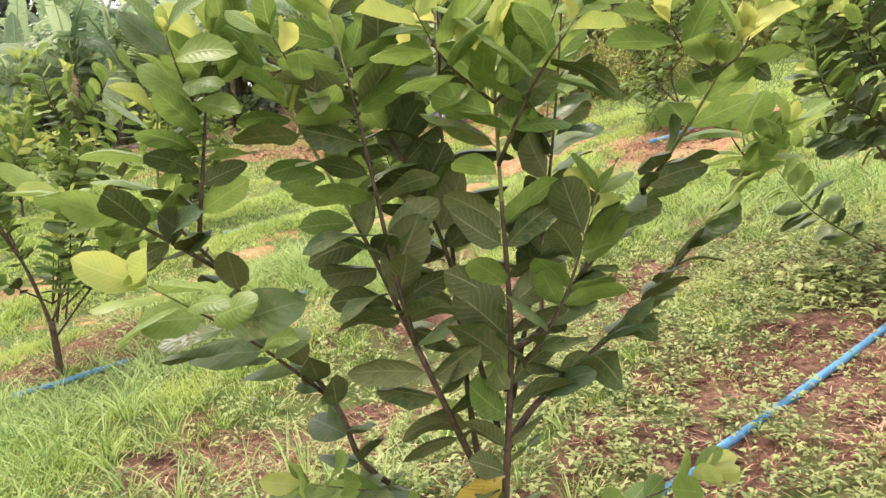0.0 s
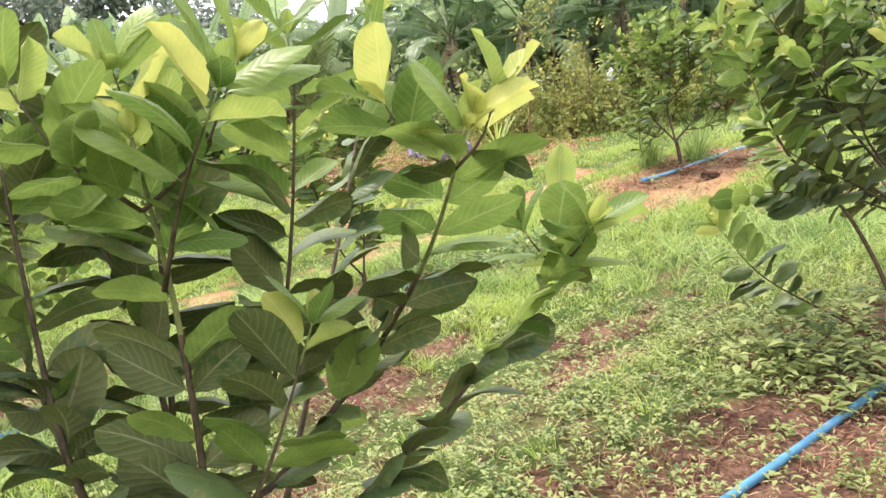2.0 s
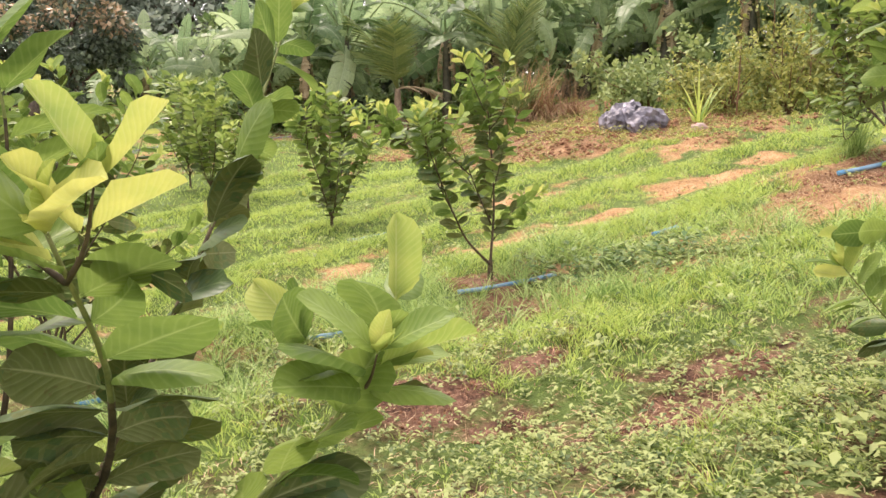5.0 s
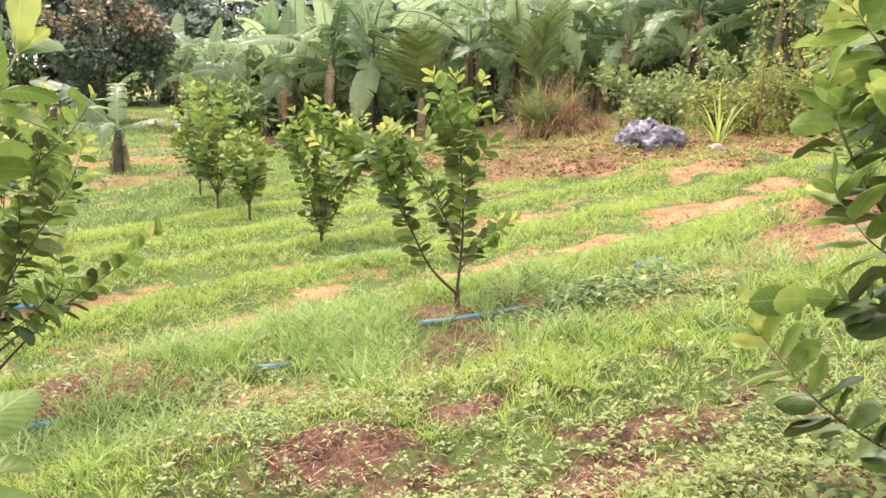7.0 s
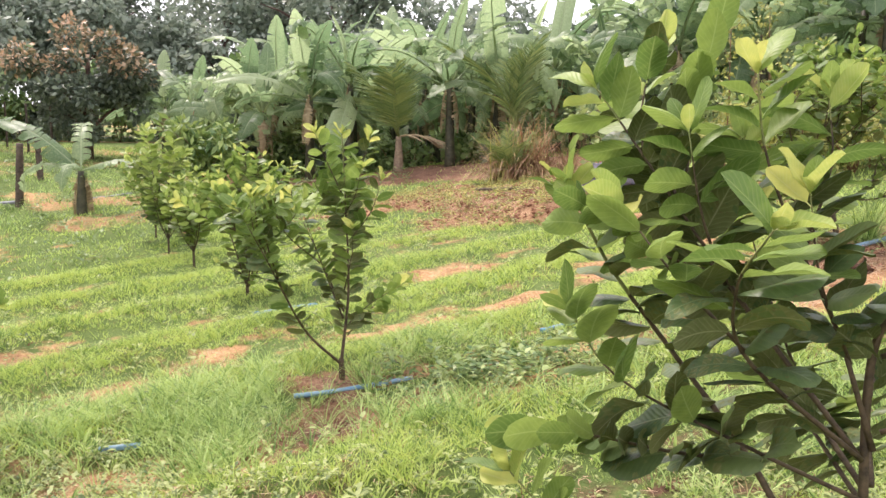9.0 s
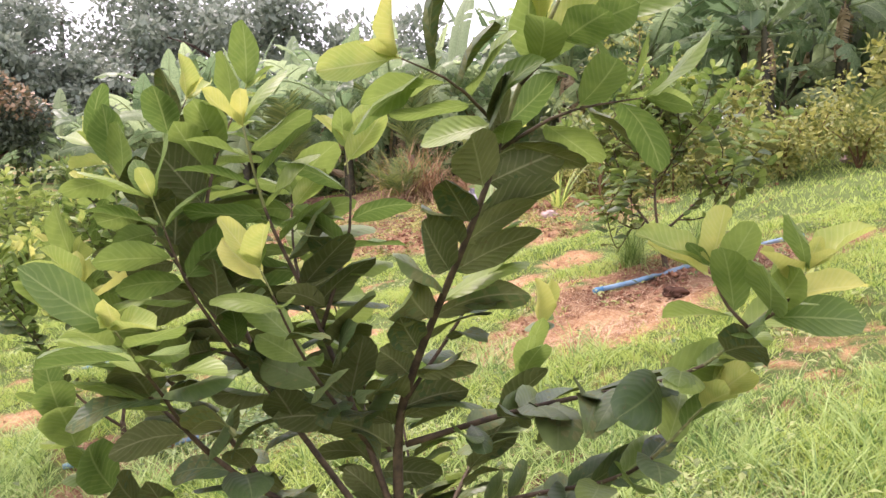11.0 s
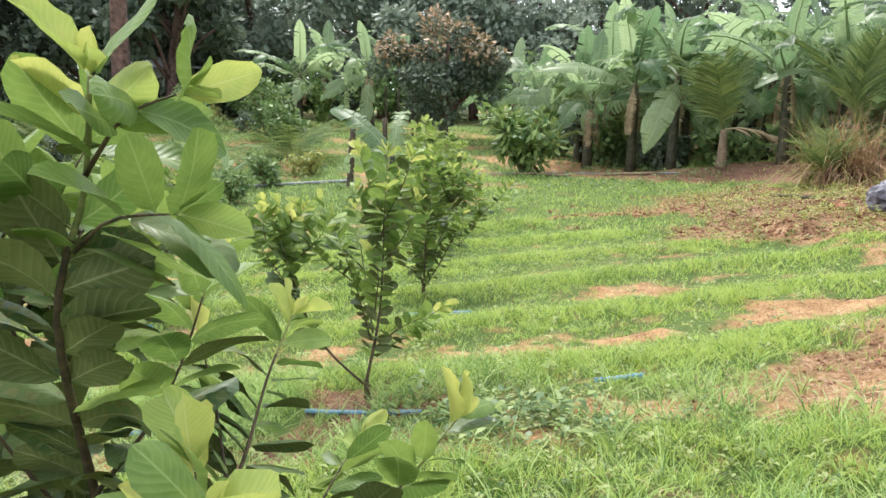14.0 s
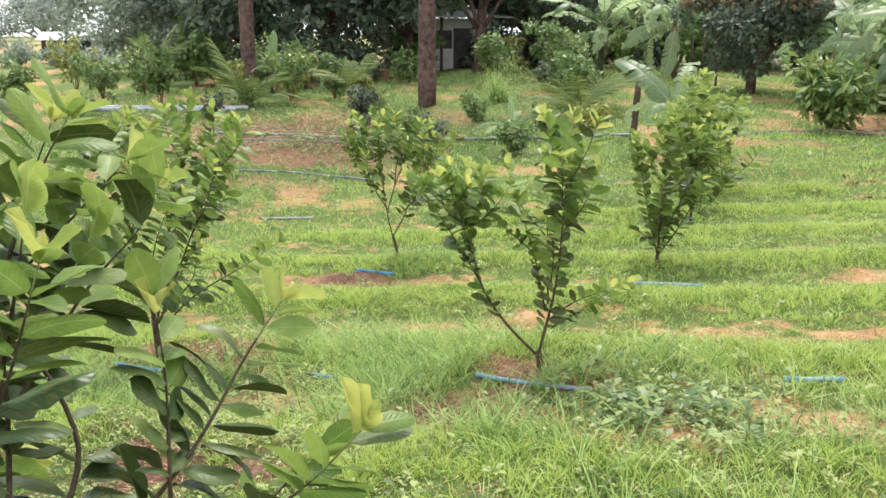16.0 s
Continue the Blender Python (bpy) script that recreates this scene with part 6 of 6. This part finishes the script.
def blades(x, y, tall, wide, bend, mat, name, label, seed, rows=2, splay=0.35, az=None):
    """Separate tapering blades of grass, two or three cells long."""
    r = np.random.default_rng(seed)
    n = len(x)
    z = height(x, y) + furrow(x, y) - 0.01
    az = r.uniform(0, 6.283, n) if az is None else az + r.normal(0, 0.5, n)
    h = tall * r.uniform(0.45, 1.25, n) if np.isscalar(tall) else tall * r.uniform(0.5, 1.25, n)
    d = np.stack([np.cos(az), np.sin(az), np.zeros(n)], 1)
    face = r.uniform(0, 6.283, n)
    side = np.stack([np.cos(face), np.sin(face), np.zeros(n)], 1) * (wide * r.uniform(0.6, 1.3, n))[:, None]
    base = np.stack([x, y, z], 1)
    lean = (h * bend * r.uniform(0.2, 1.3, n))[:, None] * d
    rowsv = []
    for i in range(rows + 1):
        t = i / rows
        c = base + lean * (splay * t + (1 - splay) * t * t) + np.stack([np.zeros(n), np.zeros(n), h * (t - 0.22 * bend * t * t)], 1)
        w = side * (1 - 0.88 * t)
        rowsv += [c - w, c + w]
    v = np.stack(rowsv, 1).reshape(-1, 3)
    k = 2 * (rows + 1)
    q = np.concatenate([np.arange(n)[:, None] * k + np.array([2 * i, 2 * i + 1, 2 * i + 3, 2 * i + 2]) for i in range(rows)])
    tagged(new(name, raw_mesh(name, v, q, mat)), label, "grass", kind="stuff")


def thick(x, y):
    """How densely the low green grass stands."""
    return np.clip(cover(x, y), 0.10, 1) ** 1.1


def ridge_tall(x, y):
    return (0.28 + 0.85 * ridge(x, y) + 0.5 * np.clip(wobble(x * 0.8, y * 0.8), 0, 1)) * (0.4 + 0.6 * cover(x, y))


def near_keep(x, y):
    return thick(x, y) * (1 - 0.72 * weedy(x, y))


def far_keep(x, y):
    inside = (x > -9) & (x < 4.5) & (y > -1.5) & (y < 13)
    return np.where(inside, 0.0, thick(x, y))


def tufts(x, y, per, radius, seed):
    """Blades set in little tufts: their places and the way each one leans."""
    r = np.random.default_rng(seed)
    n = len(x) * per
    a = r.uniform(0, 6.283, n)
    d = radius * np.sqrt(r.random(n))
    return np.repeat(x, per) + d * np.cos(a), np.repeat(y, per) + d * np.sin(a), a


gx, gy = scatter(17000, -4.5, 4.6, -1.5, 8.5, near_keep, 1)
gx, gy, ga = tufts(gx, gy, 9, 0.05, 61)
blades(gx, gy, 0.068 * ridge_tall(gx, gy) + 0.015, 0.0042, 0.95, grass_green, "grass", "short fresh green grass", 2, 2, az=ga)
gx, gy = scatter(9500, -4.5, 4.6, -1.5, 8.5, lambda x, y: near_keep(x, y) * np.clip(0.65 + wobble(x * 3.1, y * 3.1), 0.1, 1), 63)
gx, gy, ga = tufts(gx, gy, 14, 0.026, 64)
blades(gx, gy, 0.088 * ridge_tall(gx, gy) + 0.02, 0.0048, 1.25, grass_green, "grass", "tufts of bright green grass", 65, 2, az=ga)
gx, gy = scatter(15000, -4.5, 4.6, -1.5, 8.5, lambda x, y: near_keep(x, y) * ridge(x, y) ** 2, 81)
gx, gy, ga = tufts(gx, gy, 9, 0.04, 82)
blades(gx, gy, 0.092 * ridge_tall(gx, gy), 0.0042, 1.1, grass_yellow, "grass", "light yellow-green grass on the ridges", 83, 2, az=ga)
gx, gy = scatter(21000, -9, 4.6, 3.0, 13, lambda x, y: np.where((x > -4.5) & (y < 8.5), 0.0, thick(x, y)), 3)
gx, gy, ga = tufts(gx, gy, 8, 0.045, 62)
blades(gx, gy, 0.085 * ridge_tall(gx, gy) + 0.01, 0.0060, 1.05, grass_green, "grass", "fresh bright green grass", 4, 2, az=ga)
gx, gy = scatter(16000, -9, 4.6, 3.0, 13, lambda x, y: np.where((x > -4.5) & (y < 8.5), 0.0, thick(x, y) * ridge(x, y) ** 2), 84)
gx, gy, ga = tufts(gx, gy, 7, 0.045, 85)
blades(gx, gy, 0.095 * ridge_tall(gx, gy), 0.0060, 1.0, grass_yellow, "grass", "light yellow-green grass on the ridges", 86, 2, az=ga)
gx, gy = scatter(120000, -14, 11, -3, 25, far_keep, 5)
blades(gx, gy, 0.09, 0.012, 0.8, grass_green, "grass", "bright green grass in the distance", 6, 1)
gx, gy = scatter(85000, -38, -13, -6, 25, lambda x, y: far_keep(x, y) * np.clip(0.75 + wobble(x * 0.3, y * 0.4), 0.1, 1), 7)
blades(gx, gy, 0.14, 0.013, 0.8, grass_deep, "grass", "rough darker grass on the far ground", 8, 1)

# dry blades among the green
gx, gy = scatter(9000, -5, 4.6, -1.5, 12, lambda x, y: 0.15 + 0.6 * np.clip(1 - cover(x, y), 0, 1), 71)
gx, gy, ga = tufts(gx, gy, 5, 0.04, 72)
blades(gx, gy, 0.09, 0.0026, 1.1, dry_grass, "dry_grass", "dry tan blades among green grass", 73, 2, az=ga)

# taller tufts
r1 = np.random.default_rng(8)
tx, ty = [], []
for cx, cy, n, s in ((-1.65, 5.42, 330, 0.22), (-1.3, 5.05, 200, 0.18), (-1.95, 5.3, 200, 0.25), (-2.3, 5.9, 160, 0.35), (-2.6, 4.93, 300, 0.3), (-2.1, 3.86, 240, 0.3), (-0.44, 5.82, 160, 0.25), (-2.5, 2.6, 420, 0.4), (-2.9, 3.0, 300, 0.4), (-0.9, 1.9, 160, 0.35),
                     (-1.0, 6.9, 160, 0.3), (0.3, 7.3, 200, 0.4), (2.6, 5.6, 300, 0.5), (1.9, 6.4, 260, 0.5), (3.1, 6.6, 200, 0.5), (-6.0, 6.4, 160, 0.3), (-1.3, 6.35, 60, 0.2), (1.3, 5.9, 220, 0.5)):
    tx.append(r1.normal(cx, s, n))
    ty.append(r1.normal(cy, s, n))
tx, ty = np.concatenate(tx), np.concatenate(ty)
keep = r1.random(len(tx)) < 0.42
tx, ty, ta = tufts(tx[keep], ty[keep], 11, 0.03, 66)
blades(tx, ty, 0.20, 0.0050, 1.15, grass_deep, "tall_grass", "taller separate tufts of green grass", 9, 3, az=ta)


def weeds(x, y, size, mat, name, label, seed, leaves=8):
    r = np.random.default_rng(seed)
    n = len(x)
    z = height(x, y) + furrow(x, y)
    verts, quads = [], []
    az = (np.arange(leaves)[None, :] * 2.4 + r.uniform(0, 6.28, (n, 1))) + r.normal(0, 0.3, (n, leaves))
    el = r.uniform(0.05, 0.75, (n, leaves))
    hh = r.uniform(0.15, 1.0, (n, leaves)) * size * 2.0 * r.uniform(0.4, 1.4, (n, 1))
    d = np.stack([np.cos(az) * np.cos(el), np.sin(az) * np.cos(el), np.sin(el)], -1)
    side = np.stack([-np.sin(az), np.cos(az), np.zeros_like(az)], -1)
    p = np.stack([x, y, z], -1)[:, None, :] + np.stack([0 * hh, 0 * hh, hh], -1) + d * size * 0.25
    s = (size * r.uniform(0.55, 1.25, (n, leaves)))[..., None]
    drop = np.array([0, 0, -1.0]) * s * 0.2
    v = np.stack([p, p + d * s * 0.45 + side * s * 0.25 + (0, 0, 0.004), p + d * s + drop, p + d * s * 0.45 - side * s * 0.25 + (0, 0, 0.004)], 2)
    tagged(new(name, raw_mesh(name, v.reshape(-1, 3), np.arange(v.size // 3).reshape(-1, 4), mat)), label, "weeds", kind="stuff")


wx, wy = scatter(30000, -3.5, 5, -1.5, 8.5, lambda x, y: weedy(x, y) * np.clip(0.4 + 1.0 * cover(x, y), 0, 1), 21)
weeds(wx, wy, 0.034, weed_green, "weeds", "low broad-leaved weeds between grass and soil", 22, 9)
wx, wy = scatter(700, -1.3, 0.5, 5.9, 7.2, lambda x, y: 0.8 * np.exp(-((x + 0.45) / 0.45) ** 2 - ((y - 6.5) / 0.3) ** 2), 51)
weeds(wx, wy, 0.072, mango_green, "weeds", "patch of taller broad-leaved weeds beside a pipe", 52, 9)
wx, wy = scatter(520, 0.7, 2.3, 2.9, 4.3, lambda x, y: np.exp(-((x - 1.5) / 0.35) ** 2 - ((y - 3.75) / 0.30) ** 2), 53)
weeds(wx, wy, 0.075, weed_green, "weeds", "clump of taller weeds beside the blue pipe", 54, 10)
wx, wy = scatter(2600, -8, 4, 4, 13, lambda x, y: 0.25 + 0.5 * weedy(x, y), 23)
weeds(wx, wy, 0.055, weed_green, "weeds", "scattered broad-leaved weeds in the grass", 24, 7)
wx, wy = scatter(3000, -9, 1.5, 12.6, 18.5, lambda x, y: 0.9 * (1 - cover(x, y)) + 0.05, 25)
weeds(wx, wy, 0.06, yellow_bush, "weeds", "sparse olive-green weeds on the bank", 26, 7)
wx, wy = scatter(5000, -26, -14, 0, 13, lambda x, y: np.clip(0.9 * (1 - cover(x, y)) * (0.5 + wobble(x * 0.7, y * 0.7)), 0, 1), 27)
weeds(wx, wy, 0.10, weed_green, "weeds", "sparse weeds on red soil", 28, 6)


wx, wy = scatter(6000, -34, -9, -2, 20, lambda x, y: np.clip(0.35 + 0.8 * wobble(x * 0.4, y * 0.5 + 1.0), 0, 1), 29)
weeds(wx, wy, 0.10, tree_mid, "weeds", "scattered weeds on the far ground", 30, 7)


def straws(x, y, length, seed, name, label, mat):
    r = np.random.default_rng(seed)
    n = len(x)
    z = height(x, y) + furrow(x, y) + r.uniform(0.0, 0.03, n)
    az, tilt = r.uniform(0, 6.283, n), r.normal(0, 0.16, n)
    ln = length * r.uniform(0.4, 1.3, n)
    d = np.stack([np.cos(az) * np.cos(tilt), np.sin(az) * np.cos(tilt), np.sin(tilt)], 1) * ln[:, None]
    side = np.stack([-np.sin(az), np.cos(az), np.zeros(n)], 1) * 0.0018
    p = np.stack([x, y, z], 1)
    bow = np.stack([-np.sin(az), np.cos(az), np.full(n, 0.4)], 1) * (ln * r.normal(0, 0.12, n))[:, None]
    v = np.stack([p - side, p + side, p + d / 2 + bow + side, p + d / 2 + bow - side, p + d + side * 0.5, p + d - side * 0.5], 1).reshape(-1, 3)
    q = np.concatenate([np.arange(n)[:, None] * 6 + np.array(k) for k in ((0, 1, 2, 3), (3, 2, 4, 5))])
    tagged(new(name, raw_mesh(name, v, q, mat)), label, "straw", kind="stuff")


sx, sy = scatter(85000, -6, 4.5, -1, 13, lambda x, y: 0.08 + 0.9 * np.clip(1 - cover(x, y), 0, 1) ** 1.3 * (1 - 0.15 * mulched(x, y)) + 0.3 * weedy(x, y), 31)
straws(sx, sy, 0.060, 32, "straw", "dry straw and clippings on bare soil", straw_mat)
sx, sy = scatter(36000, -9, 1.5, 12.6, 18.5, lambda x, y: np.clip(1 - cover(x, y), 0, 1), 33)
straws(sx, sy, 0.14, 34, "straw", "dry litter on the bank", straw_mat)


def clods(x, y, size, seed, name, label):
    """Small crumbs of soil, each an uneven six-sided lump."""
    r = np.random.default_rng(seed)
    n = len(x)
    z = height(x, y) + furrow(x, y)
    s = size * r.uniform(0.3, 1.0, n) ** 1.6
    six = np.array([(1, 0, 0), (0, 1, 0), (-1, 0, 0), (0, -1, 0), (0, 0, 0.8), (0, 0, -0.5)], float)
    v = np.stack([x, y, z + 0.2 * s], 1)[:, None, :] + six[None] * s[:, None, None] * r.uniform(0.5, 1.3, (n, 6, 1)) + r.normal(0, 0.15, (n, 6, 3)) * s[:, None, None]
    tri = np.array([(0, 1, 4), (1, 2, 4), (2, 3, 4), (3, 0, 4), (1, 0, 5), (2, 1, 5), (3, 2, 5), (0, 3, 5)])
    q = (np.arange(n)[:, None, None] * 6 + tri[None]).reshape(-1, 3)
    tagged(new(name, raw_mesh(name, v.reshape(-1, 3), q, clod_mat)), label, "soil", kind="stuff")


kx, ky = scatter(50000, -6, 4.5, -1, 13, lambda x, y: np.clip(1 - cover(x, y), 0, 1) ** 1.6 * (0.1 + 0.9 * mulched(x, y)), 41)
clods(kx, ky, 0.018, 42, "soil_crumbs", "crumbs and clods of red-brown soil")
kx, ky = scatter(12000, 0.0, 3.2, 8.0, 12.0, lambda x, y: np.clip(1 - cover(x, y), 0, 1) * mulched(x, y) ** 2, 43)
sx, sy = scatter(5500, 0.0, 2.4, 7.4, 10.2, lambda x, y: np.clip(1 - cover(x, y), 0, 1) * (1 - 0.6 * mulched(x, y)), 47)
straws(sx, sy, 0.16, 48, "straw", "long tan straw spread as mulch", straw_mat)
clods(kx, ky, 0.030, 44, "soil_crumbs", "broken red-brown soil and bark mulch")
sx, sy = scatter(26000, -3.5, 2.6, 1.2, 11.0, lambda x, y: np.clip(1 - cover(x, y), 0, 1) ** 1.2 * mulched(x, y) + 0.25 * weedy(x, y), 49)
straws(sx, sy, 0.055, 50, "leaf_litter", "brown dead leaf litter and stalks on mulched soil", litter_mat)
kx, ky = scatter(12000, -9, 1.5, 12.6, 18.5, lambda x, y: np.clip(1 - cover(x, y), 0, 1), 45)
clods(kx, ky, 0.045, 46, "soil_crumbs", "broken red soil on the bank")
